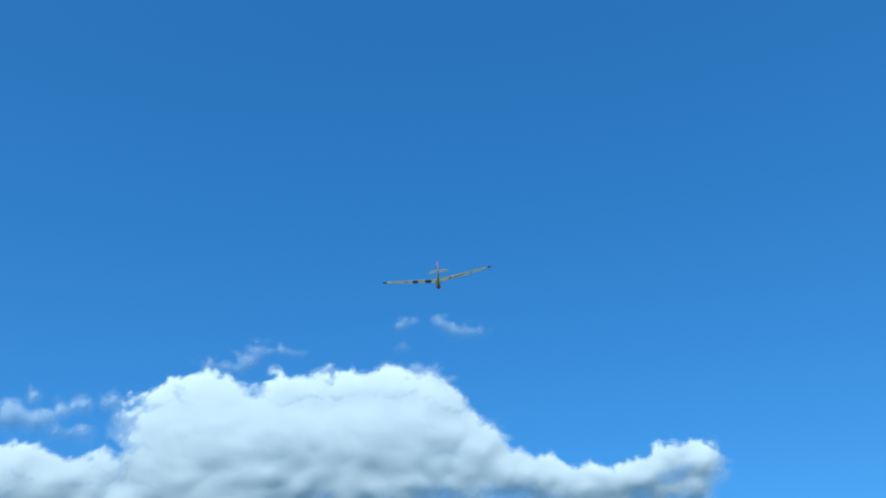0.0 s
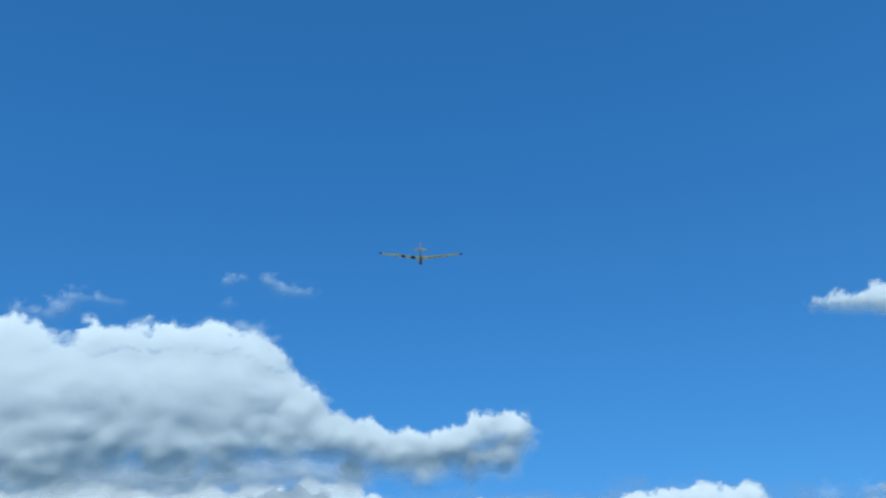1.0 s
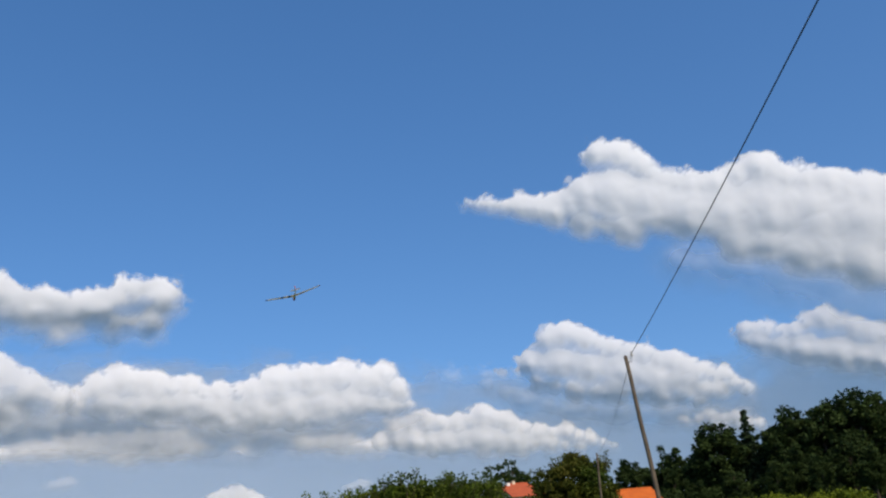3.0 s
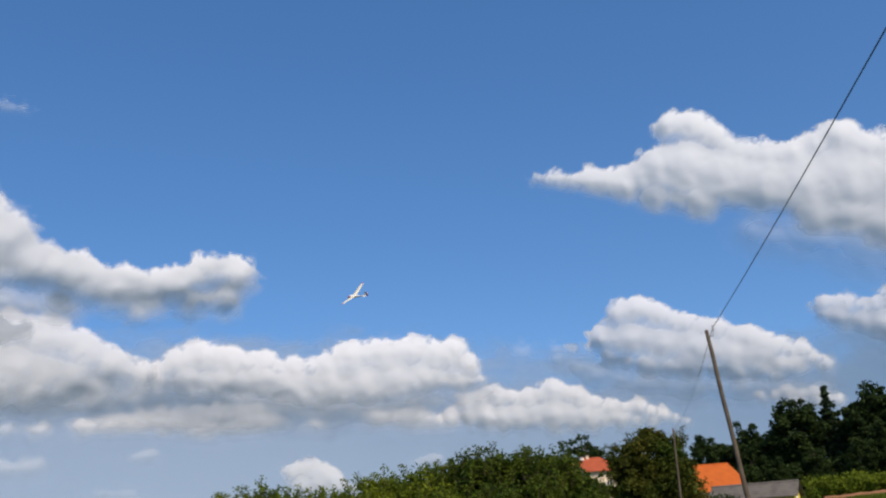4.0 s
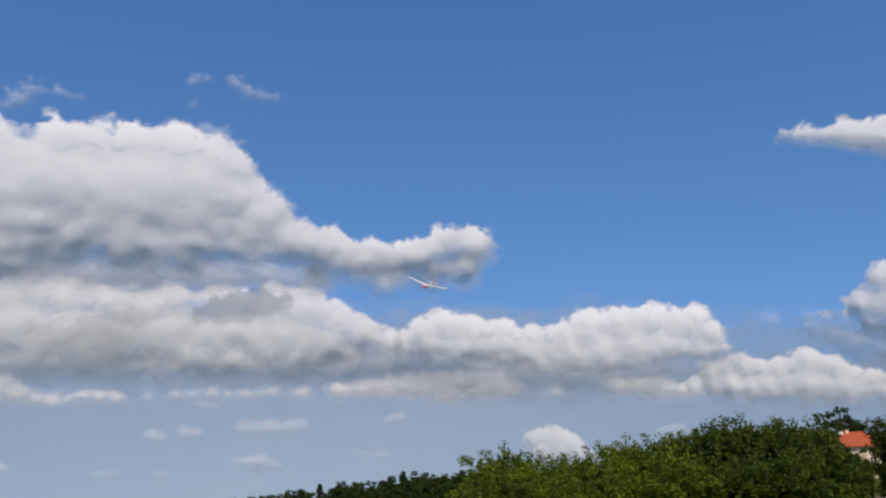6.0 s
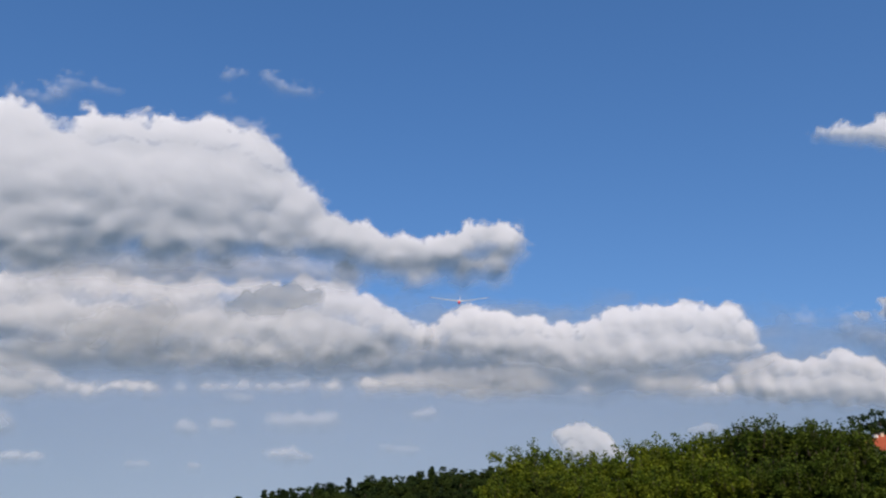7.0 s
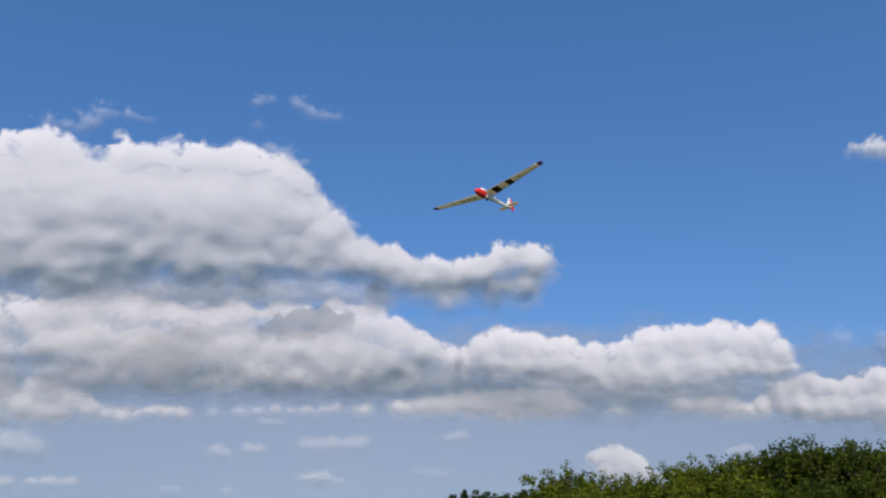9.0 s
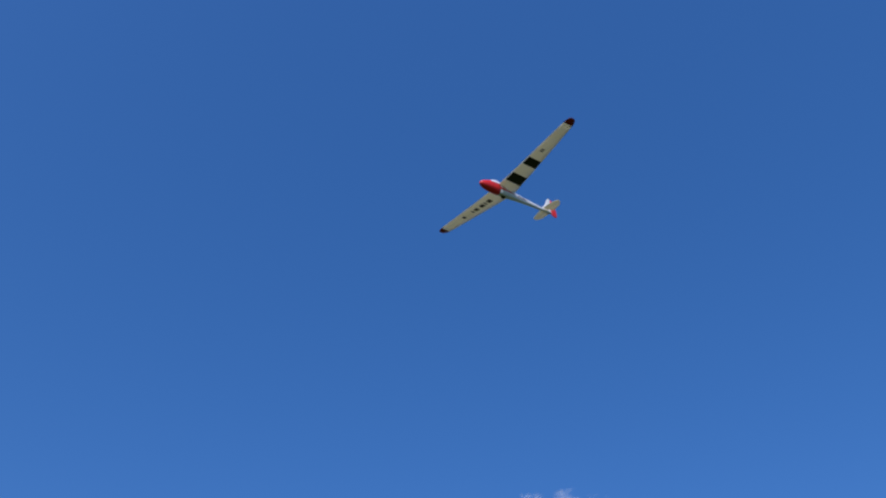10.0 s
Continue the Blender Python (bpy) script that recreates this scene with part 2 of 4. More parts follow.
# ---- clouds ----
def cloud(lobes, dist, seed, label, thick=1.0, fray=0.42, depth=0.5, crisp=0.42, loose=1.5, billow=0.08, relief=0.28, cell=0.0023, stretch=1.0, lean=-0.12, under=0.55, belly=1.7, size=1.0, fade=0.62, warp=0.28, solid=True):
    """A cloud body: a front and a back relief grown over rounded heads (azimuth, elevation, radius, in degrees), billowed by
    noise; crisp and loose: how gradually it thins out at its heads and at its base; under: how steeply its base falls back."""
    k = dist * math.pi / 180
    az0 = sum(l[0] for l in lobes) / len(lobes)
    el0 = sum(l[1] for l in lobes) / len(lobes)
    A, ce = radians(az0), math.cos(radians(el0))
    ex, ey = np.array([math.cos(A), -math.sin(A), 0]), np.array([math.sin(A) * ce, math.cos(A) * ce, math.sin(radians(el0))])
    ez = np.cross(ex, ey)
    L = []
    for a, e, r in lobes:
        d = np.array([math.sin(radians(a)) * math.cos(radians(e)), math.cos(radians(a)) * math.cos(radians(e)), math.sin(radians(e))])
        L.append((dist * (d @ ex) / (d @ ey), dist * (d @ ez) / (d @ ey), r * k / (d @ ey) ** 1.5))
    L += [tuple(f * (p + q) / 2 for f, p, q in zip((1, 1, 0.8), m, n)) for m, n in zip(L, L[1:]) if math.hypot(m[0] - n[0], m[1] - n[1]) < 2.2 * (m[2] + n[2])]
    L = np.array(L)
    rm = L[:, 2].max()
    c = cell * dist
    u = np.arange(L[:, 0].min() - 1.9 * rm * stretch, L[:, 0].max() + 1.9 * rm * stretch, c)
    w = np.arange(L[:, 1].min() - 1.9 * rm, L[:, 1].max() + 1.7 * rm, c)
    U, W = np.meshgrid(u, w)
    flat = np.stack([U.ravel(), W.ravel()], 1)
    rb = size * float(np.median(L[:, 2]))
    off = Vector((seed * 17.3, seed * 5.1, seed * 9.7))
    n1 = np.array([noise.fractal(Vector((p[0] / rb * 0.8, p[1] / rb * 0.9, 0)) + off, 0.7, 2.0, 5) for p in flat])
    n2 = np.array([noise.fractal(Vector((p[0] / rb * 0.8 + 31, p[1] / rb * 0.9, 7)) + off, 0.7, 2.0, 5) for p in flat])
    s1 = np.array([noise.fractal(Vector((p[0] / rb * 0.6, p[1] / rb * 0.7, 4)) + off, 1.0, 2.0, 2) for p in flat])
    s2 = np.array([noise.fractal(Vector((p[0] / rb * 0.6 + 13, p[1] / rb * 0.7, 8)) + off, 1.0, 2.0, 2) for p in flat])
    # rounded puffs at three sizes, parted by creases
    puff = np.array([abs(noise.noise(Vector((p[0] / rb * 0.62, p[1] / rb * 0.75, 2)) + off)) + 0.28 * abs(noise.noise(Vector((p[0] / rb * 1.5, p[1] / rb * 1.7, 5)) + off))
                     + 0.05 * abs(noise.noise(Vector((p[0] / rb * 3.4, p[1] / rb * 3.6, 9)) + off)) for p in flat])
    X = flat[:, 0] + n1 * rb * warp
    Z = flat[:, 1] + n2 * rb * warp
    total, wide, heads, solid_wide = 0, 0, 0, 0
    for lx, lz, r in L:
        d2 = ((X - lx) / stretch) ** 2 + (Z - lz) ** 2
        total = total + np.exp((r * 1.12 - np.sqrt(d2)) / rb / 0.17)
        # heads are round above, and run out slowly into the base below
        fall = flat[:, 1] + s2 * rb * 0.3 - lz
        e2 = ((flat[:, 0] + s1 * rb * 0.3 - lx) / stretch) ** 2 + np.where(fall < 0, 0.7 * fall, fall) ** 2
        fall = flat[:, 1] - lz
        side = ((flat[:, 0] - lx) / stretch) ** 2
        wide = wide + np.exp((r * 1.1 - np.sqrt(side + np.where(fall < 0, 0.4 * fall, fall) ** 2)) / rb / 0.5)
        solid_wide = solid_wide + np.exp((r * 1.1 - np.sqrt(side + fall ** 2)) / rb / 0.5)
        heads = heads + np.exp(r * np.exp(-0.8 * e2 / r ** 2) / rb / 0.2)
    dens = 0.17 * np.log(total)
    grid = dens.reshape(len(w), len(u))
    down = np.gradient(grid, c, axis=0) * rb
    top = np.clip(0.5 - 0.9 * down, 0, 1).ravel()
    soft = loose + (crisp - loose) * top
    # the front swells smoothly from its rim, with the heads standing out of it
    body = np.clip(0.5 * np.log(wide) - 0.45, 0, 3)
    inside = solid_wide.reshape(len(w), len(u)) > 1.0
    low = np.where(inside.any(0), w[inside.argmax(0)], np.nan)
    low = np.interp(u, u[~np.isnan(low)], low[~np.isnan(low)])
    reach = max(int(1.4 * rb / c), 1)
    kernel = np.ones(2 * reach + 1) / (2 * reach + 1)
    low = np.convolve(np.pad(low, reach, mode="edge"), kernel, mode="valid")
    bulk = np.convolve(np.pad(inside.sum(0) * c / rb, reach, mode="edge"), kernel, mode="valid")
    bulk = np.clip((np.tile(bulk, len(w)) - 1.6) / 2.4, 0.25, 1)
    rise = (W - low[None, :]).ravel() / rb
    upper = np.clip((rise + 0.2) / 2.2, 0, 1)
    upper = 0.25 + 0.75 * upper * upper * (3 - 2 * upper)
    h = rb * depth * (1 - np.exp(-1.6 * body)) * 1.2 + relief * rb * 0.2 * np.log(heads) * upper + lean * (flat[:, 1] - w.mean())
    h = h + rb * billow * (puff - 0.4) * np.clip(dens * 2.5, 0, 1) * upper
    # the underside falls back below the bulge, so that the base lies in the cloud's own shade
    sag = belly + 0.6 * s1
    h = h - under * bulk * rb * 0.9 * np.log1p(np.exp(np.clip((sag - np.maximum(rise, -0.5)) / 0.9, -30, 30)))
    fill = 1 - fade * np.clip(1.15 - rise / 1.2, 0, 1)
    dens = dens + 0.32 * soft - 0.06 + n1 * fray * np.clip(1.2 - dens, 0.15, 1) * (0.15 + 0.85 * top)
    nu, nw = len(u), len(w)
    front = np.stack([flat[:, 0], -h, flat[:, 1]], 1)
    back = np.stack([flat[:, 0], np.maximum(-h, 0.5 * h) + 1.0, flat[:, 1]], 1)
    verts = np.concatenate([front, back])
    keep = (dens + 0.4 * soft).reshape(nw, nu) > 0
    keep = keep[:-1, :-1] | keep[1:, :-1] | keep[:-1, 1:] | keep[1:, 1:]
    corner = (np.arange(nw - 1)[:, None] * nu + np.arange(nu - 1)[None, :])[keep]
    F = np.stack([corner, corner + 1, corner + nu + 1, corner + nu], 1)
    N = nu * nw
    if solid:
        F = np.concatenate([F, F[:, ::-1] + N])
    used = np.unique(F)
    remap = np.full(2 * N, -1)
    remap[used] = np.arange(len(used))
    me = bpy.data.meshes.new("cloud")
    me.from_pydata(verts[used].tolist(), [], remap[F].tolist())
    me.materials.append(CLOUD)
    me.polygons.foreach_set("use_smooth", [True] * len(me.polygons))
    both = np.concatenate([dens, dens])[used]
    me.attributes.new("vapour", "FLOAT", "POINT").data.foreach_set("value", both.astype(np.float32))
    me.attributes.new("thickness", "FLOAT", "POINT").data.foreach_set("value", (thick * np.concatenate([fill, 0.3 * fill])[used]).astype(np.float32))
    me.attributes.new("softness", "FLOAT", "POINT").data.foreach_set("value", np.concatenate([soft, soft])[used].astype(np.float32))
    ob = new("cloud", me)
    m = Matrix.Identity(4)
    for r in range(3):
        m[r][0], m[r][1], m[r][2] = ex[r], ey[r], ez[r]
    centre = ey * dist
    m.translation = Vector((centre[0], centre[1], centre[2] + EYE))
    ob.matrix_world = m
    return tagged(ob, label, "cloud", "clouds in the sky", "stuff")


def haze_deck(label):
    """A far sheet of thin stratocumulus, its base seen from below: it leans towards the eye, and dissolves at its upper rim."""
    azs, els = np.arange(-95, 62, 0.5), np.arange(-3, 21, 0.3)
    rim = np.interp(azs, (-95, -42, -31, -26, -18, -5, 10, 18, 26, 36, 62), (17, 17, 15.5, 14, 13.4, 13.2, 11.6, 10.4, 11, 13, 14))
    verts, dens, soft = [], [], []
    for e in els:
        for a, top in zip(azs, rim):
            d = 4600 - 42 * e
            n = noise.fractal(Vector((a * 0.11, e * 0.45, 3.3)), 0.5, 2.0, 4)
            verts.append((d * math.sin(radians(a)), d * math.cos(radians(a)), EYE + d * math.tan(radians(e))))
            dens.append((top - e) / 4.4 + 0.3 * n)
    w = len(azs)
    quad = [(j * w + i, j * w + i + 1, (j + 1) * w + i + 1, (j + 1) * w + i) for j in range(len(els) - 1) for i in range(w - 1) if dens[j * w + i] > -0.7]
    ob = mesh_part("cloud", verts, quad, CLOUD, None, "", True)
    for key, val in (("vapour", dens), ("thickness", [0.76] * len(verts)), ("softness", [1.0] * len(verts))):
        ob.data.attributes.new(key, "FLOAT", "POINT").data.foreach_set("value", np.array(val, np.float32))
    return tagged(ob, label, "cloud", "clouds in the sky", "stuff")


haze_deck("broad hazy deck of lavender-grey stratocumulus low over the land")
WEST_HEADS = [(-42.7, 21.0, 1.42), (-40.7, 20.8, 1.43), (-44.7, 20.5, 1.14), (-39.2, 20.1, 1.54), (-44.0, 18.7, 2.00), (-41.5, 18.5, 2.70), (-39.0, 17.9, 2.72), (-46.5, 19.7, 0.73), (-44.9, 16.7, 1.65), (-42.6, 15.9, 2.65), (-39.5, 15.3, 2.68), (-47.3, 16.3, 1.04), (-48.8, 15.9, 1.09), (-50.3, 15.5, 1.27), (-51.9, 16.3, 1.26), (-53.0, 15.6, 1.56), (-54.5, 15.7, 1.85), (-51.0, 14.5, 1.57), (-48.2, 14.4, 1.60), (-45.4, 14.5, 1.95), (-54.4, 14.0, 2.14), (-56.5, 14.4, 2.41)]
cloud(WEST_HEADS + [(-37.2, 21.5, 1.33), (-35.0, 21.4, 1.34), (-32.0, 21.7, 1.50), (-29.9, 21.5, 1.45), (-27.5, 21.2, 1.39), (-26.2, 20.5, 1.19), (-41.3, 18.8, 2.13), (-38.4, 18.8, 2.51), (-35.1, 18.9, 2.69), (-31.7, 19.0, 2.74), (-28.5, 19.0, 2.50), (-25.9, 18.5, 1.92), (-24.1, 17.5, 1.69), (-41.6, 16.2, 1.68), (-38.8, 16.1, 1.98), (-35.6, 16.4, 2.18), (-32.2, 16.7, 2.22), (-28.7, 16.6, 2.15), (-25.5, 16.2, 1.82), (-22.6, 16.3, 1.62), (-20.4, 15.7, 1.59), (-18.1, 15.2, 1.49), (-15.9, 14.7, 1.21), (-14.1, 15.3, 1.21), (-12.4, 16.3, 1.21), (-10.6, 16.0, 1.27), (-11.5, 14.7, 0.92), (-13.4, 14.3, 0.92), (-21.1, 14.3, 1.06), (-16.7, 13.8, 0.85), (-11.2, 14.2, 0.78), (-33.1, 15.1, 1.43), (-29.3, 15.2, 1.45), (-36.8, 15.0, 1.33)], 2200, 1, "large white cumulus with a broad grey base", thick=0.97, relief=0.18, billow=0.06, under=0.42, belly=2.7, fade=0.3)
cloud([(-53.1, 19.1, 0.82), (-51.8, 18.9, 0.64), (-50.4, 19.7, 0.52), (-49.2, 20.1, 0.46), (-50.6, 18.4, 0.45), (-48.9, 18.4, 0.52), (-47.6, 20.4, 0.53), (-52.1, 20.3, 0.38), (-54.6, 18.8, 0.94), (-56.3, 18.4, 1.11)], 2150, 3, "ragged cloud fragments beside the cumulus", thick=0.42, fray=0.6, crisp=1.3, loose=1.5, solid=False, under=0.1, relief=0.4)
cloud([(-41.7, 11.6, 1.15), (-39.9, 11.9, 1.17), (-38.1, 12.5, 1.12), (-35.9, 12.3, 1.14), (-33.4, 12.1, 1.15), (-31.4, 11.8, 1.30), (-29.5, 12.4, 1.14), (-27.1, 12.5, 1.11), (-23.9, 12.4, 1.26), (-21.7, 12.0, 1.48), (-19.9, 11.3, 1.41), (-18.1, 10.5, 1.27), (-16.3, 10.0, 1.06), (-40.6, 10.1, 1.48), (-38.2, 10.3, 1.64), (-35.4, 10.3, 1.67), (-32.4, 10.3, 1.56), (-29.4, 10.4, 1.58), (-26.3, 10.4, 1.60), (-23.1, 10.3, 1.61), (-20.3, 9.9, 1.48), (-39.0, 8.9, 1.17), (-35.9, 8.8, 1.19), (-32.6, 8.9, 1.22), (-29.3, 8.9, 1.24), (-25.9, 8.9, 1.25), (-22.4, 8.9, 1.26), (-18.9, 9.1, 1.13), (-44.0, 11.4, 1.41), (-46.2, 11.1, 1.54), (-43.8, 9.6, 1.72), (-46.2, 9.4, 1.69), (-48.5, 10.4, 1.80)], 2900, 4, "long bank of white cumulus with shaded underside", relief=0.22, billow=0.06, thick=0.85, under=0.45, belly=2.0, loose=1.6)
cloud([(-30.0, 8.4, 1.09), (-27.2, 8.4, 1.17), (-24.5, 8.4, 1.18), (-21.7, 8.4, 1.19), (-18.8, 8.4, 1.27), (-16.0, 8.4, 1.34), (-13.5, 8.2, 1.34), (-10.7, 7.9, 1.33), (-7.9, 7.7, 1.32), (-5.1, 7.4, 1.24), (-2.4, 7.3, 1.09), (0.2, 7.4, 0.95), (2.9, 7.8, 0.73), (4.8, 8.0, 0.59)], 3150, 50, "flat blue-grey cloud base in shade", thick=0.66, fray=0.15, warp=0.12, lean=0.5, under=0.1, relief=0.12, billow=0.1, depth=0.2, crisp=1.4, loose=1.6, stretch=1.5, solid=False, fade=0.3)
cloud([(-40.1, 8.2, 1.09), (-37.4, 8.2, 1.05), (-34.6, 8.3, 1.00), (-31.9, 8.2, 0.95), (-43.0, 8.0, 1.26), (-45.8, 7.7, 1.38), (-36.6, 9.7, 0.86), (-34.4, 10.6, 0.87), (-32.5, 11.2, 0.88), (-33.7, 9.5, 0.94)], 2850, 51, "blue-grey shaded belly under the long bank", thick=0.6, fray=0.15, warp=0.12, lean=0.5, under=0.1, relief=0.12, billow=0.1, depth=0.2, crisp=1.4, loose=1.6, stretch=1.5, solid=False, fade=0.3)
cloud([(-40.1, 13.7, 0.91), (-37.6, 13.7, 1.06), (-34.7, 13.6, 1.15), (-31.3, 13.8, 1.17), (-27.9, 13.9, 1.18), (-24.3, 14.0, 1.12), (-21.1, 13.7, 0.99)], 2600, 52, "pale grey cloud base below the large cumulus", thick=0.75, fray=0.15, warp=0.12, lean=0.15, under=0.1, relief=0.12, billow=0.1, depth=0.2, crisp=1.4, loose=1.6, stretch=1.5, solid=False, fade=0.3)
cloud([(22.4, 15.9, 1.17), (25.3, 14.9, 1.42), (28.4, 13.8, 1.66), (31.4, 12.9, 1.82), (34.3, 11.9, 1.97), (31.4, 11.3, 1.30), (33.9, 10.4, 1.46)], 2700, 53, "pale haze trailing below the cumulus", thick=0.36, fray=0.15, warp=0.12, lean=0.1, under=0.1, relief=0.12, billow=0.1, depth=0.2, crisp=1.4, loose=1.6, stretch=1.5, solid=False, fade=0.3)
cloud([(9.5, 9.6, 0.63), (11.7, 8.3, 0.83), (14.4, 7.6, 0.89), (17.3, 7.1, 0.94), (20.1, 6.7, 0.86), (22.5, 6.4, 0.78), (24.6, 6.2, 0.70)], 3350, 54, "faint grey base fading below the cumulus", thick=0.5, fray=0.15, warp=0.12, lean=0.4, under=0.1, relief=0.12, billow=0.1, depth=0.2, crisp=1.4, loose=1.6, stretch=1.5, solid=False, fade=0.3)
cloud([(-15.3, 9.7, 0.92), (-14.2, 10.6, 0.92), (-12.7, 10.9, 1.06), (-11.0, 10.7, 0.99), (-9.0, 10.4, 0.91), (-7.1, 10.1, 0.84), (-5.1, 10.1, 0.97), (-3.6, 10.6, 1.11), (-1.7, 10.7, 1.10), (0.2, 10.7, 1.09), (3.0, 10.7, 0.81), (1.5, 10.1, 0.95), (3.7, 9.7, 0.80), (-13.5, 9.6, 1.06), (-11.4, 9.4, 1.13), (-9.2, 9.4, 1.12), (-7.1, 9.1, 1.12), (-5.0, 9.0, 1.18), (-3.0, 9.1, 1.24), (-0.9, 9.2, 1.30), (1.0, 9.0, 1.15), (3.0, 8.7, 0.87), (4.4, 8.7, 0.53), (-8.2, 8.5, 0.77), (-5.4, 8.3, 0.76), (-2.7, 8.3, 0.82), (-0.4, 8.3, 0.61)], 3000, 5, "row of bright puffy cumulus with flat base", thick=0.9, under=0.41, belly=1.7)
cloud([(-21.7, 6.9, 0.49), (-19.2, 7.0, 0.63), (-16.7, 7.2, 0.77), (-14.2, 7.3, 0.88), (-12.1, 7.3, 0.95), (-10.2, 7.2, 0.91), (-8.8, 6.9, 0.63), (-5.9, 6.6, 0.48), (-2.1, 6.8, 0.65), (-0.1, 6.8, 0.71), (1.8, 6.4, 0.54), (-12.8, 6.7, 0.70)], 3600, 6, "flat distant band of pale cumulus", thick=0.78, under=0.25, belly=1.0, loose=1.6, crisp=0.8, stretch=1.7, fray=0.3)
cloud([(3.4, 7.4, 0.70), (5.4, 7.7, 0.77), (7.3, 7.3, 0.77), (8.9, 7.7, 0.87), (10.4, 7.2, 0.76), (12.2, 6.4, 0.62), (14.0, 6.3, 0.61), (15.4, 5.7, 0.47), (16.7, 5.2, 0.33), (2.5, 6.5, 0.70), (4.6, 6.5, 0.91), (6.7, 6.3, 0.98), (8.8, 6.4, 1.04), (10.8, 6.0, 0.89), (12.8, 5.7, 0.68), (14.7, 5.3, 0.51), (5.6, 5.8, 0.56), (8.7, 5.6, 0.62), (11.1, 5.4, 0.55)], 3500, 7, "low bank of pinkish white cumulus over the orchard", thick=0.8, under=0.35, belly=1.5)
cloud([(13.4, 12.0, 0.90), (14.5, 12.2, 0.89), (15.9, 11.6, 0.89), (17.5, 10.9, 0.88), (19.2, 10.4, 0.87), (20.9, 9.7, 0.86), (22.3, 9.0, 0.79), (23.8, 8.5, 0.65), (25.0, 7.6, 0.58), (12.2, 10.6, 0.83), (14.0, 10.4, 1.17), (16.0, 9.9, 1.23), (17.9, 9.5, 1.28), (19.8, 8.9, 1.20), (21.6, 8.3, 1.05), (23.4, 7.8, 0.84), (12.5, 9.3, 0.76), (14.8, 8.6, 0.89), (17.4, 8.2, 0.94), (19.9, 7.7, 0.86), (22.1, 7.3, 0.72), (10.4, 10.0, 0.42)], 3100, 8, "bright cumulus tapering away behind the power pole", thick=0.86, under=0.43, belly=1.9, loose=1.6)
cloud([(18.1, 23.1, 0.95), (19.6, 22.8, 0.98), (20.9, 21.9, 0.91), (22.1, 20.8, 0.87), (23.8, 20.2, 0.93), (25.4, 20.0, 0.96), (28.2, 20.4, 1.15), (29.5, 19.5, 1.00), (31.8, 18.7, 1.12), (33.7, 17.7, 1.10), (35.4, 17.1, 1.15), (8.8, 21.0, 0.25), (9.7, 20.9, 0.39), (10.6, 20.8, 0.46), (11.6, 20.6, 0.57), (12.7, 20.4, 0.78), (13.8, 20.2, 0.85), (14.9, 19.9, 0.99), (17.1, 20.7, 1.34), (18.9, 20.4, 1.68), (21.0, 19.5, 1.67), (23.3, 18.7, 1.72), (25.7, 18.2, 1.77), (28.1, 17.9, 1.95), (30.6, 17.2, 1.92), (33.0, 16.3, 1.89), (35.3, 15.4, 1.92), (16.8, 18.9, 0.98), (19.6, 18.1, 1.12), (26.0, 16.3, 1.29), (29.5, 15.3, 1.59), (32.7, 14.2, 1.75), (35.5, 13.2, 1.96)], 2300, 9, "white cumulus with a thin drawn-out tail", thick=0.98, under=0.14, belly=1.4, size=0.9, loose=1.2, fade=0.25, fray=0.4, warp=0.2, lean=-0.3)
cloud([(25.5, 11.0, 0.67), (26.7, 10.8, 0.66), (28.2, 10.6, 0.73), (29.9, 11.0, 0.88), (31.4, 10.2, 0.84), (33.0, 9.4, 0.79), (26.2, 10.1, 0.93), (28.4, 9.4, 1.11), (30.4, 8.8, 1.16), (32.5, 8.2, 1.14), (25.4, 10.5, 0.54), (34.7, 8.0, 1.43)], 3200, 10, "pale cumulus above the dark wood", thick=0.8, under=0.31, belly=1.3)
cloud([(21.1, 6.2, 0.40), (22.6, 6.2, 0.53), (24.0, 6.0, 0.56), (25.2, 5.5, 0.52), (23.0, 5.6, 0.60)], 3600, 11, "low pinkish cumulus behind the wood", thick=0.7, under=0.27, loose=1.6)
cloud([(-7.4, 3.9, 0.69), (-6.3, 4.0, 0.79), (-5.1, 3.4, 0.75), (-6.8, 3.1, 0.82), (-4.8, 2.9, 0.68), (-3.8, 2.6, 0.41)], 3700, 12, "pinkish cumulus dome just above the trees", thick=0.6, under=0.24)
cloud([(-40.7, 7.6, 0.83), (-38.8, 7.2, 0.71), (-37.9, 6.6, 0.59), (-36.0, 6.2, 0.43), (-34.4, 6.6, 0.43), (-32.5, 6.5, 0.47), (-41.1, 6.6, 0.89), (-39.6, 6.3, 0.71), (-43.2, 7.1, 1.13), (-45.4, 7.0, 1.29), (-43.3, 5.9, 0.93)], 3500, 13, "distant cream-white cumulus low over the valley", thick=0.66, stretch=1.4, under=0.27, crisp=0.7, loose=1.6)
cloud([(-29.2, 6.7, 0.48), (-27.2, 6.8, 0.52), (-25.1, 6.8, 0.48), (-23.4, 6.9, 0.49), (-30.8, 6.6, 0.41)], 3700, 14, "faint flat cumulus in the haze", thick=0.35, under=0.2, crisp=1.0, loose=1.6, stretch=1.4, solid=False)
cloud([(-40.9, 4.5, 0.76), (-40.3, 4.1, 0.63), (-42.0, 4.4, 0.94)], 3900, 20, "small cream cumulus puff low in the haze", thick=0.3, stretch=1.2, crisp=0.9, loose=1.6, solid=False, under=0.15, relief=0.6)
cloud([(-40.4, 2.5, 0.41), (-39.5, 2.5, 0.44), (-38.3, 2.5, 0.38), (-41.8, 2.4, 0.50)], 3910, 21, "small cream cumulus puff low in the haze", thick=0.3, stretch=1.3, crisp=0.9, loose=1.6, solid=False, under=0.15, relief=0.6)
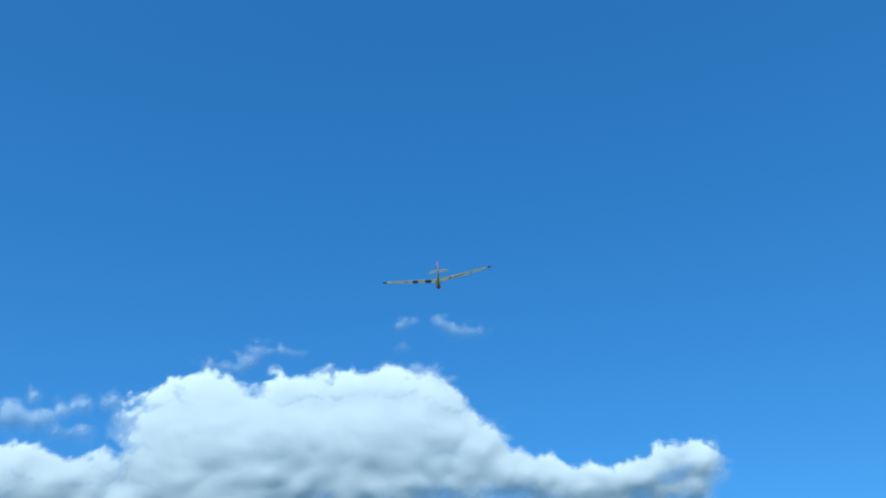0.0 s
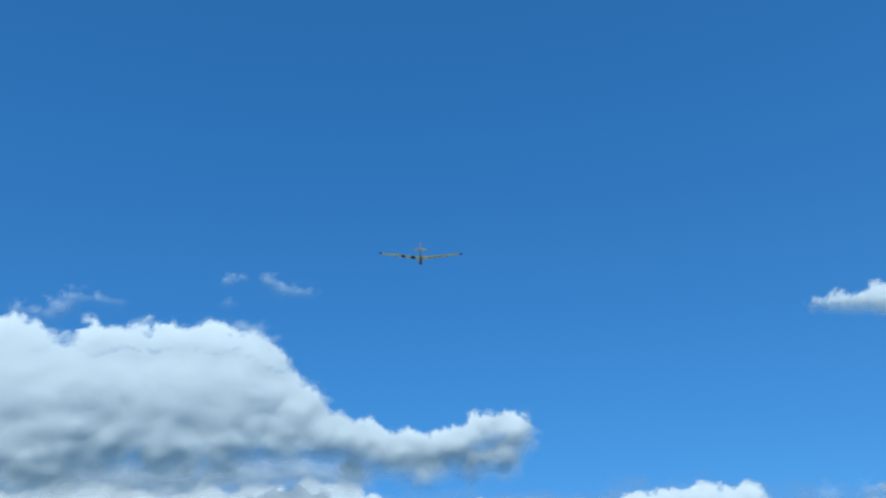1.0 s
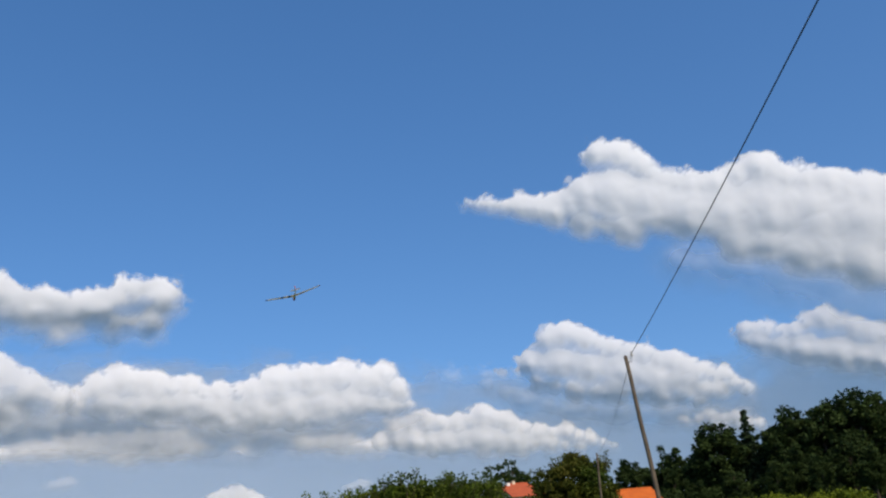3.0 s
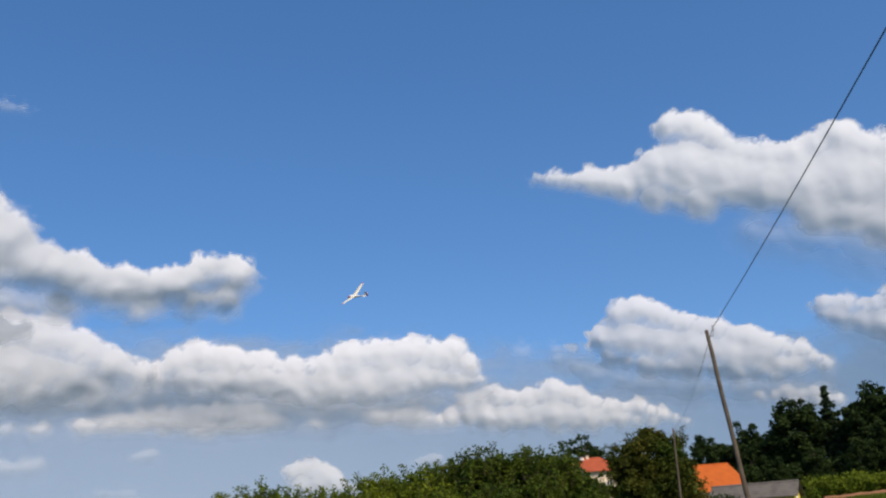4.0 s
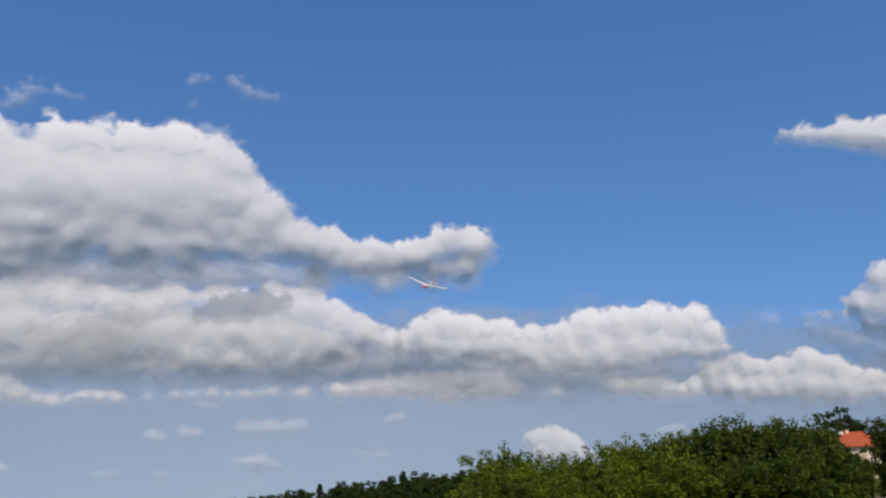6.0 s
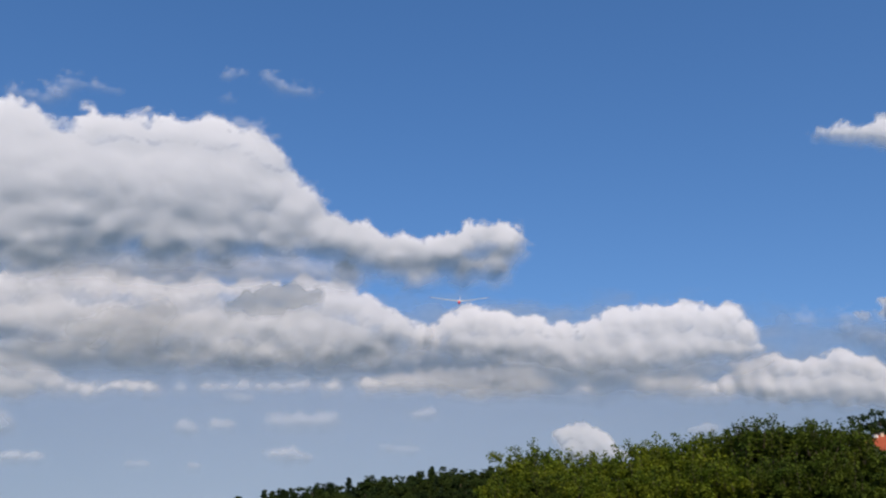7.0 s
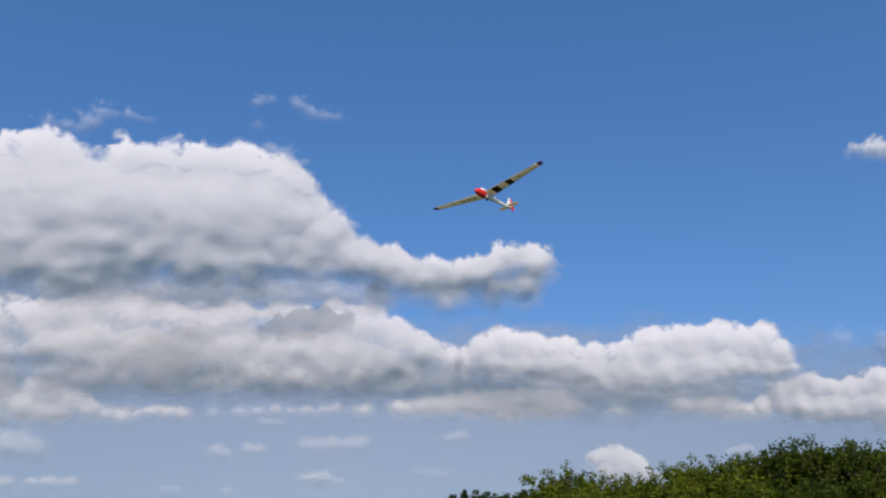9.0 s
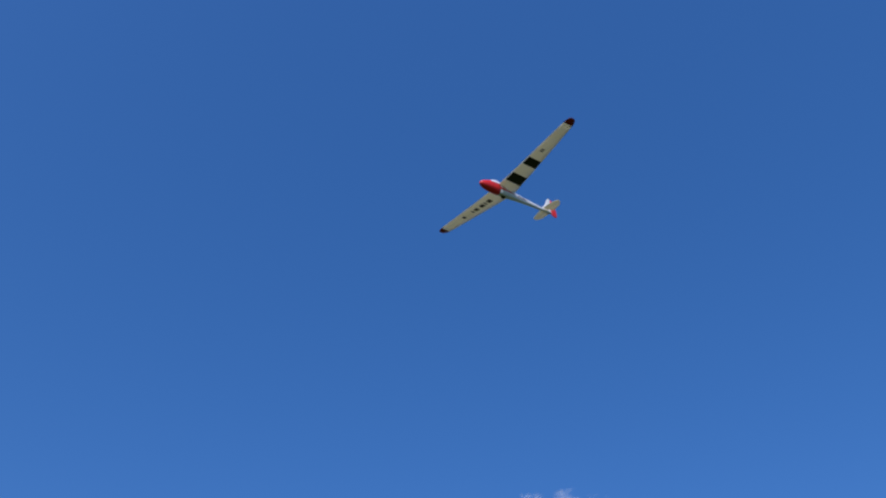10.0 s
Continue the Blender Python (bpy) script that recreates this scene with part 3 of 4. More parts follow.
cloud([(-30.5, 4.4, 0.47), (-30.0, 4.2, 0.40)], 3920, 22, "small cream cumulus puff low in the haze", thick=0.24, stretch=1.3, crisp=0.9, loose=1.6, solid=False, under=0.15, relief=0.6)
cloud([(-28.7, 4.5, 0.41), (-27.9, 4.5, 0.41)], 3930, 23, "small cream cumulus puff low in the haze", thick=0.27, stretch=1.4, crisp=0.9, loose=1.6, solid=False, under=0.15, relief=0.6)
cloud([(-25.0, 4.7, 0.55), (-23.5, 4.8, 0.62), (-22.0, 4.8, 0.62)], 3940, 24, "small cream cumulus puff low in the haze", thick=0.25, stretch=1.4, crisp=0.9, loose=1.6, solid=False, under=0.15, relief=0.6)
cloud([(-25.1, 2.8, 0.41), (-24.1, 2.8, 0.51), (-23.1, 2.6, 0.34)], 3950, 25, "small cream cumulus puff low in the haze", thick=0.29, stretch=1.4, crisp=0.9, loose=1.6, solid=False, under=0.15, relief=0.6)
cloud([(-33.3, 2.2, 0.26), (-32.5, 2.2, 0.26)], 3960, 26, "small cream cumulus puff low in the haze", thick=0.19, stretch=1.6, crisp=0.9, loose=1.6, solid=False, under=0.15, relief=0.6)
cloud([(-29.7, 2.1, 0.33)], 3970, 27, "tiny cream puff low in the haze", thick=0.25, stretch=1.4, crisp=0.9, loose=1.6, solid=False, under=0.15, relief=0.6)
cloud([(-15.7, 5.3, 0.45), (-16.4, 5.2, 0.35)], 3980, 28, "small cream cumulus puff low in the haze", thick=0.22, stretch=1.4, crisp=0.9, loose=1.6, solid=False, under=0.15, relief=0.6)
cloud([(-18.1, 3.2, 0.35), (-16.7, 3.1, 0.35)], 3990, 29, "small cream cumulus puff low in the haze", thick=0.15, stretch=1.8, crisp=0.9, loose=1.6, solid=False, under=0.15, relief=0.6)
cloud([(-26.8, 6.1, 0.34), (-27.8, 6.2, 0.31)], 4000, 30, "small cream cumulus puff low in the haze", thick=0.18, stretch=1.5, crisp=0.9, loose=1.6, solid=False, under=0.15, relief=0.6)
cloud([(1.2, 4.1, 0.47), (0.4, 4.0, 0.33)], 4010, 31, "small cream cumulus puff low in the haze", thick=0.24, stretch=1.4, crisp=0.9, loose=1.6, solid=False, under=0.15, relief=0.6)
cloud([(-28.1, 11.6, 0.55), (-27.1, 12.1, 0.70), (-25.7, 12.2, 0.84), (-24.3, 12.5, 0.84), (-23.0, 12.4, 0.63), (-25.3, 11.7, 0.70), (-26.7, 11.4, 0.49)], 2120, 40, "small shaded grey cloud scrap before the bright cumulus", thick=0.55, crisp=0.7, loose=0.9, lean=0.8, under=0.1, depth=0.1, relief=0.15, solid=False)
cloud([(-12.5, 7.3, 0.21), (-11.6, 7.1, 0.32), (-10.9, 7.3, 0.21)], 3300, 41, "small shaded grey cloud scrap before the bright band", thick=0.4, crisp=0.9, loose=1.1, lean=0.8, under=0.1, depth=0.1, relief=0.15, solid=False)
cloud([(-26.4, 25.7, 0.41), (-25.6, 25.2, 0.42), (-24.7, 25.1, 0.35), (-23.7, 25.0, 0.28)], 2000, 42, "thin ragged wisp of cloud", thick=0.3, fray=1.5, crisp=2.2, loose=2.4, stretch=1.4, solid=False, under=0.1, relief=0.3)
cloud([(-29.3, 25.7, 0.31), (-28.3, 25.9, 0.24), (-29.1, 24.3, 0.24)], 2000, 43, "thin ragged wisp of cloud", thick=0.3, fray=1.5, crisp=2.2, loose=2.4, stretch=1.4, solid=False, under=0.1, relief=0.3)
cloud([(-39.5, 23.3, 0.55), (-38.8, 24.0, 0.42), (-37.3, 24.0, 0.31), (-36.3, 23.9, 0.28), (-40.1, 22.8, 0.41), (-41.8, 22.9, 0.41)], 2050, 44, "thin ragged wisp of cloud", thick=0.3, fray=1.5, crisp=2.2, loose=2.4, stretch=1.4, solid=False, under=0.1, relief=0.3)
cloud([(-28.3, 22.9, 0.42), (-27.2, 22.6, 0.49), (-26.3, 21.9, 0.42)], 2080, 45, "thin ragged wisp over the cumulus", thick=0.3, fray=1.5, crisp=2.2, loose=2.4, stretch=1.4, solid=False, under=0.1, relief=0.3)
cloud([(-1.1, 11.4, 0.34), (0.3, 11.5, 0.34), (7.2, 10.2, 0.46), (9.4, 10.2, 0.51)], 2900, 46, "faint veil of cloud beside the bank", thick=0.2, fray=1.5, crisp=2.2, loose=2.4, stretch=1.4, solid=False, under=0.1, relief=0.3)


# ---- trees ----
def leaves(rng, centres, spread, count, size, squash=0.8):
    """Many small folded leaf sprays scattered round clump centres; returns vertices and faces."""
    c = centres[rng.integers(0, len(centres), count)]
    pos = c + rng.normal(0, 1, (count, 3)) * spread * np.array([1, 1, squash])
    n = rng.normal(0, 1, (count, 3)) + np.array([0, 0, 0.7])
    n /= np.linalg.norm(n, axis=1)[:, None]
    t = np.cross(n, rng.normal(0, 1, (count, 3)))
    t /= np.linalg.norm(t, axis=1)[:, None] + 1e-9
    b = np.cross(n, t)
    s = size * rng.uniform(0.6, 1.4, (count, 1))
    v = np.stack([pos - t * s, pos + b * s * 0.45 + n * s * 0.12, pos + t * s, pos - b * s * 0.45 + n * s * 0.12], 1).reshape(-1, 3)
    f = np.arange(count * 4).reshape(-1, 4)
    return v, f


def broadleaf(seed, tall, wide, leaf, count, size, trunk=0.28, low=0.25, clump=0.05, label="", twigs=0, bottom=0.3, skirt=0, full=0):
    """A tree: tapered trunk, forking limbs, and a crown of leaf sprays in uneven clumps with gaps."""
    rng = np.random.default_rng(seed)
    base = tagged(new("tree"), label, "tree")
    rt = tall * 0.024 * trunk / 0.28
    vs, fs = tube([(0, 0, -0.3), (0.02 * tall, 0, tall * low), (-0.01 * tall, 0.02 * tall, tall * 0.6), (0.01 * tall, 0, tall * 0.85)], [rt * 1.25, rt, rt * 0.6, rt * 0.15], 8)
    mesh_part("trunk", vs, fs, BARK, base, smooth=True)
    knots = []
    for i in range(11):
        a = i * 2.4 + rng.uniform(-0.3, 0.3)
        z0 = tall * (low * 0.7 + 0.05 * i)
        reach = wide * 0.5 * rng.uniform(0.55, 1.05) * (1 - 0.04 * i)
        up = tall * rng.uniform(0.08, 0.36)
        p0 = Vector((0, 0, z0))
        p1 = Vector((math.cos(a) * reach * 0.5, math.sin(a) * reach * 0.5, z0 + up * 0.6))
        p2 = Vector((math.cos(a) * reach, math.sin(a) * reach, min(z0 + up, tall * 0.95)))
        v, f = tube([p0, p1, p2], [rt * 0.5, rt * 0.3, rt * 0.06], 5)
        mesh_part("limb", v, f, BARK, base)
        for s in (0.4, 0.6, 0.8, 1.0):
            p = p0.lerp(p1, s * 2) if s < 0.5 else p1.lerp(p2, s * 2 - 1)
            knots.append((p, wide * rng.uniform(0.07, 0.14)))
            knots.append((p + Vector(rng.normal(0, 1, 3)) * wide * 0.10, wide * rng.uniform(0.05, 0.11)))
    for _ in range(18):
        a, r = rng.uniform(0, 6.28), wide * 0.42 * math.sqrt(rng.uniform(0, 1))
        knots.append((Vector((math.cos(a) * r, math.sin(a) * r, tall * (0.93 - 0.42 * (r / wide * 2) ** 2 - rng.uniform(0, 0.16)))), wide * rng.uniform(0.05, 0.12)))
    for _ in range(skirt):
        a, r = rng.uniform(0, 6.28), wide * rng.uniform(0.22, 0.5)
        knots.append((Vector((math.cos(a) * r, math.sin(a) * r, tall * rng.uniform(0.08, 0.42))), wide * rng.uniform(0.07, 0.12)))
    for _ in range(full):
        a, z = rng.uniform(0, 6.28), rng.uniform(0.1, 0.97)
        r = wide * 0.47 * (1 - z ** 1.7) ** 0.75 * rng.uniform(0.7, 1.0)
        knots.append((Vector((math.cos(a) * r, math.sin(a) * r, tall * z)), wide * rng.uniform(0.05, 0.09)))
    # each knot of foliage breaks into small sprays on its outside
    cs, wt = [], []
    for p, r in knots:
        for _ in range(16):
            d = rng.normal(0, 1, 3)
            d /= np.linalg.norm(d)
            d[2] = d[2] * 0.8 + 0.15
            cs.append(np.array(p) + d * r * rng.uniform(0.65, 1.1))
    c = np.array(cs)
    v, f = leaves(rng, c, wide * clump * 0.42, count, size)
    lv, lf, tw = [], [], []
    for i in range(twigs):
        a, r = rng.uniform(0, 6.28), wide * 0.42 * math.sqrt(rng.uniform(0, 1))
        p = Vector((math.cos(a) * r, math.sin(a) * r, tall * (0.80 - 0.3 * (r / wide * 2) ** 2)))
        q = p + Vector((rng.normal(0, 0.06), rng.normal(0, 0.06), rng.uniform(0.12, 0.40))) * tall * 0.8
        tv, tf = tube([p, q], [0.025, 0.008], 4)
        lf += [tuple(x + len(lv) for x in g) for g in tf]
        lv += tv
        tw += [p.lerp(q, s) for s in (0.3, 0.45, 0.6, 0.75, 0.9, 1.0)]
    if tw:
        tagged(mesh_part("branchwork", lv, lf, BARK, base), kind="stuff")
        v2, f2 = leaves(rng, np.array([tuple(p) for p in tw]), 0.12, len(tw) * 10, size * 0.9)
        f = np.concatenate([f, f2 + len(v)])
        v = np.concatenate([v, v2])
    v[:, 2] = np.maximum(v[:, 2], bottom)
    me = bpy.data.meshes.new("crown")
    me.from_pydata(v.tolist(), [], f.tolist())
    me.materials.append(leaf)
    ob = new("crown", me)
    ob.parent = base
    return base


def spruce(seed, tall, wide, label):
    """A conifer: straight trunk and drooping whorls of needle sprays."""
    rng = np.random.default_rng(seed)
    base = tagged(new("tree"), label, "tree")
    vs, fs = tube([(0, 0, -0.3), (0, 0, tall * 0.5), (0, 0, tall)], [tall * 0.018, tall * 0.011, 0.02], 7)
    mesh_part("trunk", vs, fs, BARK, base, smooth=True)
    cs = []
    z = tall * 0.12
    while z < tall * 0.99:
        tier = wide * 0.5 * (1 - z / tall) ** 0.8
        n = max(3, int(6 * tier / (wide * 0.5) + 3))
        a0 = rng.uniform(0, 6)
        for i in range(n):
            a, r, lift = a0 + i * 6.283 / n + rng.uniform(-0.25, 0.25), tier * rng.uniform(0.5, 1.15), rng.uniform(-0.4, 0.4)
            for s in np.linspace(0.2, 1, 6):
                cs.append((math.cos(a) * r * s, math.sin(a) * r * s, z + lift - 0.34 * r * s + 0.2 * r * s * s))
        z += tall * rng.uniform(0.026, 0.042)
    c = np.array(cs)
    v, f = leaves(rng, c, 0.13, len(c) * 7, 0.28, 0.5)
    me = bpy.data.meshes.new("crown")
    me.from_pydata(v.tolist(), [], f.tolist())
    me.materials.append(NEEDLES)
    new("crown", me).parent = base
    return base


def stand(tree, az, dist, top_el=None, turn=0.0, wide=1.0, tall=None, group="", label=""):
    """Set a tree on the ground; top_el: the elevation that its top reaches."""
    p = at(az, dist)
    m = Matrix.LocRotScale(p, Euler((0, 0, turn)), None)
    zs = (height(dist, top_el) - p.z) / tall if top_el is not None else 1.0
    made = copy_thing(tree, m)
    made.scale = (zs * wide, zs * wide, zs)
    return tagged(made, label, "", group)


def drop(tree):
    for o in (*tree.children_recursive, tree):
        bpy.data.objects.remove(o)


def plant():
    rng = random.Random(5)
    # the orchard row
    kinds = [broadleaf(1, 6.0, 5.4, LEAF, 15000, 0.12, twigs=48, low=0.12, skirt=16, label="leafy green apple tree with long upright shoots"),
             broadleaf(2, 6.0, 5.8, LEAF_YELLOW, 15000, 0.12, twigs=30, low=0.12, skirt=16, label="apple tree with yellowing green leaves"),
             broadleaf(3, 6.0, 5.2, LEAF, 14000, 0.12, twigs=60, low=0.10, skirt=16, label="dense dark green fruit tree with twiggy top"),
             broadleaf(4, 6.0, 6.2, LEAF_YELLOW, 15000, 0.13, twigs=24, low=0.08, skirt=16, label="broad low fruit tree with light green leaves")]
    row = [(-9.2, 48, 3.45, 1), (-7.2, 46, 2.90, 3), (-5.4, 50, 2.70, 1), (-3.5, 47, 3.30, 3), (-1.7, 50, 3.70, 1), (0.2, 48, 3.90, 3), (2.0, 50, 4.10, 0), (3.9, 47, 4.60, 2), (5.4, 50, 4.10, 0), (6.6, 46, 4.40, 2), (8.0, 48, 4.30, 0), (8.4, 52, 3.50, 2), (9.5, 57, 2.95, 0), (10.35, 59, 2.35, 2), (-10.8, 45, 1.70, 3), (-6.2, 42, 1.70, 1), (-2.2, 43, 2.10, 3), (1.5, 42, 2.50, 1), (5.0, 43, 2.50, 0), (7.6, 44, 2.50, 2), (-8.4, 43, 1.60, 0)]
    for az, dist, el, k in row:
        stand(kinds[k], az, dist, el, rng.uniform(0, 6), 1.12, 6.3, "fruit trees in the orchard")
    for t in kinds:
        drop(t)
    # the round tree by the houses
    r = broadleaf(7, 8.3, 7.6, LEAF_BROWN, 60000, 0.13, trunk=0.3, low=0.05, skirt=30, full=130, twigs=14, label="round tree with reddish brown-green foliage beside the farmhouse")
    stand(r, 14.3, 86, 5.0, 0.7, 1.22, 8.4)
    drop(r)
    # the wood on the slope
    wood = [broadleaf(11, 15, 9.5, LEAF_DARK, 9000, 0.30, low=0.2, label="tall dark broadleaf tree at the wood's edge"),
            broadleaf(12, 15, 8.5, LEAF_DARK, 9000, 0.30, low=0.15, label="dark green wood tree with uneven crown"),
            spruce(13, 16, 6.4, "dark pointed spruce in the wood"),
            broadleaf(14, 15, 9.0, LEAF_MID, 9000, 0.30, low=0.15, label="mid-green wood tree with a full rounded crown")]
    front = [(9.6, 150, 4.3, 0), (10.5, 158, 5.25, 1), (11.3, 160, 4.6, 0), (12.3, 165, 3.6, 1), (18.8, 165, 2.7, 0), (21.2, 160, 3.0, 1), (23.4, 158, 3.3, 0), (25.8, 155, 3.5, 1),
             (28.3, 152, 3.8, 0), (30.8, 150, 4.1, 1), (33.3, 150, 4.2, 0), (20.0, 176, 3.9, 1), (27.0, 162, 4.6, 1), (29.8, 160, 4.8, 0)]
    crest = [(16.6, 185, 3.85, 1), (17.6, 180, 4.75, 0), (18.6, 190, 4.05, 1), (19.5, 185, 4.55, 0), (20.3, 183, 5.10, 1), (21.2, 182, 4.55, 0), (22.1, 176, 5.95, 1), (22.9, 175, 6.40, 0), (23.8, 188, 5.50, 1),
             (24.55, 176, 6.45, 2), (25.4, 180, 5.65, 1), (26.1, 176, 6.05, 1), (26.9, 172, 6.65, 0), (27.8, 172, 6.55, 1), (28.6, 170, 6.95, 0), (29.8, 174, 7.05, 1), (30.8, 168, 7.30, 0), (32.4, 172, 6.90, 1),
             (34.3, 170, 7.25, 0), (36.3, 172, 7.05, 1)]
    for az, dist, el, k in front + crest:
        stand(wood[k], az, dist, el, rng.uniform(0, 6), 1.0, 15.5, "trees of the wood on the slope")
    # three rows on the hill across the valley, its ridge falling away into the distance
    for dist, below in ((400, 0.0), (372, 0.6), (345, 1.25)):
        for i in range(40):
            az = -38.5 + 0.72 * i + (400 - dist) * 0.011
            el = float(np.interp(az, (-38.5, -35.6, -32, -29, -26, -23.4, -20.5, -17.6, -14.7, -11.9, -10.4), (-1.95, -1.25, -0.63, 0.1, 0.75, 1.2, 1.52, 1.87, 2.27, 2.2, 2.0))) - below
            stand(wood[rng.choice((0, 1, 3, 3)) if i % 7 != 4 else 2], az, dist, el + rng.uniform(-0.14, 0.14), rng.uniform(0, 6), 1.3, 15.5, "trees of the distant wooded hill")
    for t in wood:
        drop(t)


plant()


# ---- hedges and the terrace ----
def hedge(name, az0, az1, d0, d1, tall, deep, count, leaf, label, size=0.14):
    rng = np.random.default_rng(int(abs(az0) * 10 + d0))
    s = rng.uniform(0, 1, 160)
    c = []
    for t in s:
        p = at(az0 + (az1 - az0) * t, d0 + (d1 - d0) * t + rng.uniform(-deep, deep))
        c.append((p.x, p.y, p.z + tall * rng.uniform(0.1, 0.85)))
    v, f = leaves(rng, np.array(c), 0.4, count, size)
    me = bpy.data.meshes.new(name)
    me.from_pydata(v.tolist(), [], f.tolist())
    me.materials.append(leaf)
    return tagged(new(name, me), label, "hedge", kind="stuff")


hedge("hedge", 15.4, 18.7, 106, 104, 1.6, 0.9, 8000, LEAF_DARK, "low dark hedge in front of the shed")
hedge("hedge", 23.0, 30.5, 126, 132, 2.4, 2.0, 9000, LEAF_YELLOW, "rows of green shrubs on the terrace", 0.2)
hedge("hedge", 22.7, 26.0, 140, 146, 3.0, 3.0, 7000, LEAF_YELLOW, "rows of green shrubs on the terrace", 0.22)
hedge("undergrowth", 18.5, 27.0, 172, 168, 6.5, 3.0, 16000, LEAF_DARK, "dark undergrowth between the trunks of the wood", 0.34)
hedge("undergrowth", 27.0, 37.0, 166, 166, 6.5, 3.0, 16000, LEAF_DARK, "dark undergrowth between the trunks of the wood", 0.34)



# ---- buildings ----
def house(az, dist, turn, wx, wy, eave, ridge, half_hip, wall_mat, roof_mat, name, label, category="house", overhang=0.4, tile_rows=0, z=None):
    """A building on a rectangular plan with a gabled or half-hipped roof; its ridge runs along local x."""
    p = at(az, dist)
    if z is not None:
        p.z = z
    base = tagged(new(name), label, category)
    base.matrix_world = Matrix.LocRotScale(p, Euler((0, 0, radians(turn))), None)
    hx, hy, o = wx / 2, wy / 2, overhang
    body = bmesh.new()
    pr = ridge - 0.12
    cut = half_hip
    prof = [(-hy, -0.6), (hy, -0.6), (hy, eave), (0, pr), (-hy, eave)]
    if cut:
        zc = eave + (pr - eave) * 0.5
        prof = [(-hy, -0.6), (hy, -0.6), (hy, eave), (hy * 0.5, zc), (-hy * 0.5, zc), (-hy, eave)]
    a = [body.verts.new((-hx, y, zz)) for y, zz in prof]
    b = [body.verts.new((hx, y, zz)) for y, zz in prof]
    body.faces.new(a[::-1])
    body.faces.new(b)
    for i in range(len(prof)):
        j = (i + 1) % len(prof)
        body.faces.new((a[i], a[j], b[j], b[i]))
    bmesh.ops.recalc_face_normals(body, faces=body.faces)
    part("wall", body, wall_mat, base)
    # roof slabs, with real courses
    slope = (ridge - eave) / hy
    ze = eave - slope * o
    ex = hx + o
    rx = hx + o - (0.9 if cut else 0)
    for side in (-1, 1):
        roof, n = None, tile_rows or 12
        for i in range(n):
            bm = bmesh.new()
            t0, t1 = i / n, (i + 1) / n + 0.03
            for zoff in (0,):
                y0, y1 = side * (hy + o) * (1 - t0), side * (hy + o) * (1 - min(t1, 1))
                z0, z1 = ze + (ridge - ze) * t0, ze + (ridge - ze) * min(t1, 1)
                def half(t):
                    return ex if not cut or t < 0.5 else ex + (rx - ex) * (t - 0.5) * 2
                e0, e1 = half(t0), half(min(t1, 1))
                lift = 0.09
                vs = [bm.verts.new(q) for q in ((-e0, y0, z0 + lift), (e0, y0, z0 + lift), (e1, y1, z1 + 0.03), (-e1, y1, z1 + 0.03),
                                                (-e0, y0, z0 - 0.04), (e0, y0, z0 - 0.04), (e1, y1, z1 - 0.05), (-e1, y1, z1 - 0.05))]
                for q in ((0, 1, 2, 3), (7, 6, 5, 4), (0, 4, 5, 1), (1, 5, 6, 2), (2, 6, 7, 3), (3, 7, 4, 0)):
                    bm.faces.new([vs[x] for x in q])
            bmesh.ops.recalc_face_normals(bm, faces=bm.faces)
            if roof is None:
                roof = part("roof", bm, roof_mat, base)
            else:
                part("tile_course", bm, roof_mat, roof)
    if cut:
        for side in (-1, 1):
            zc = ze + (ridge - ze) * 0.5
            bm = bmesh.new()
            v = [bm.verts.new(q) for q in ((side * (ex + 0.05), -(hy + o) * 0.5, zc), (side * (ex + 0.05), (hy + o) * 0.5, zc), (side * rx, 0, ridge + 0.05),
                                           (side * (ex - 0.1), -(hy + o) * 0.5, zc - 0.12), (side * (ex - 0.1), (hy + o) * 0.5, zc - 0.12), (side * (rx - 0.1), 0, ridge - 0.1))]
            for q in ((0, 1, 2), (5, 4, 3), (0, 3, 4, 1), (1, 4, 5, 2), (2, 5, 3, 0)):
                bm.faces.new([v[x] for x in q])
            bmesh.ops.recalc_face_normals(bm, faces=bm.faces)
            part("roof", bm, roof_mat, base)
    vs, fs = tube([(-rx, 0, ridge + 0.06), (rx, 0, ridge + 0.06)], [0.12, 0.12], 8)
    mesh_part("ridge_cap", vs, fs, roof_mat, base)
    return base


def window(base, x, y, z, w, h, face=-1):
    """A casement in the wall that faces local -y: frame, pane and sill."""
    bm = bmesh.new()
    for a in ((x - w / 2, x - w / 2 + 0.07, z, z + h), (x + w / 2 - 0.07, x + w / 2, z, z + h), (x - w / 2, x + w / 2, z + h - 0.07, z + h), (x - w / 2, x + w / 2, z, z + 0.07), (x - 0.035, x + 0.035, z, z + h)):
        block(bm, a[0], a[1], y - 0.05, y + 0.02, a[2], a[3])
    win = part("window", bm, WALL_WHITE, base)
    bm = block(bmesh.new(), x - w / 2 + 0.05, x + w / 2 - 0.05, y - 0.02, y + 0.01, z + 0.05, z + h - 0.05)
    part("pane", bm, GLASS_DARK, win)
    bm = block(bmesh.new(), x - w / 2 - 0.08, x + w / 2 + 0.08, y - 0.14, y + 0.02, z - 0.07, z - 0.004, 0.01)
    part("sill", bm, WALL_WHITE, win)


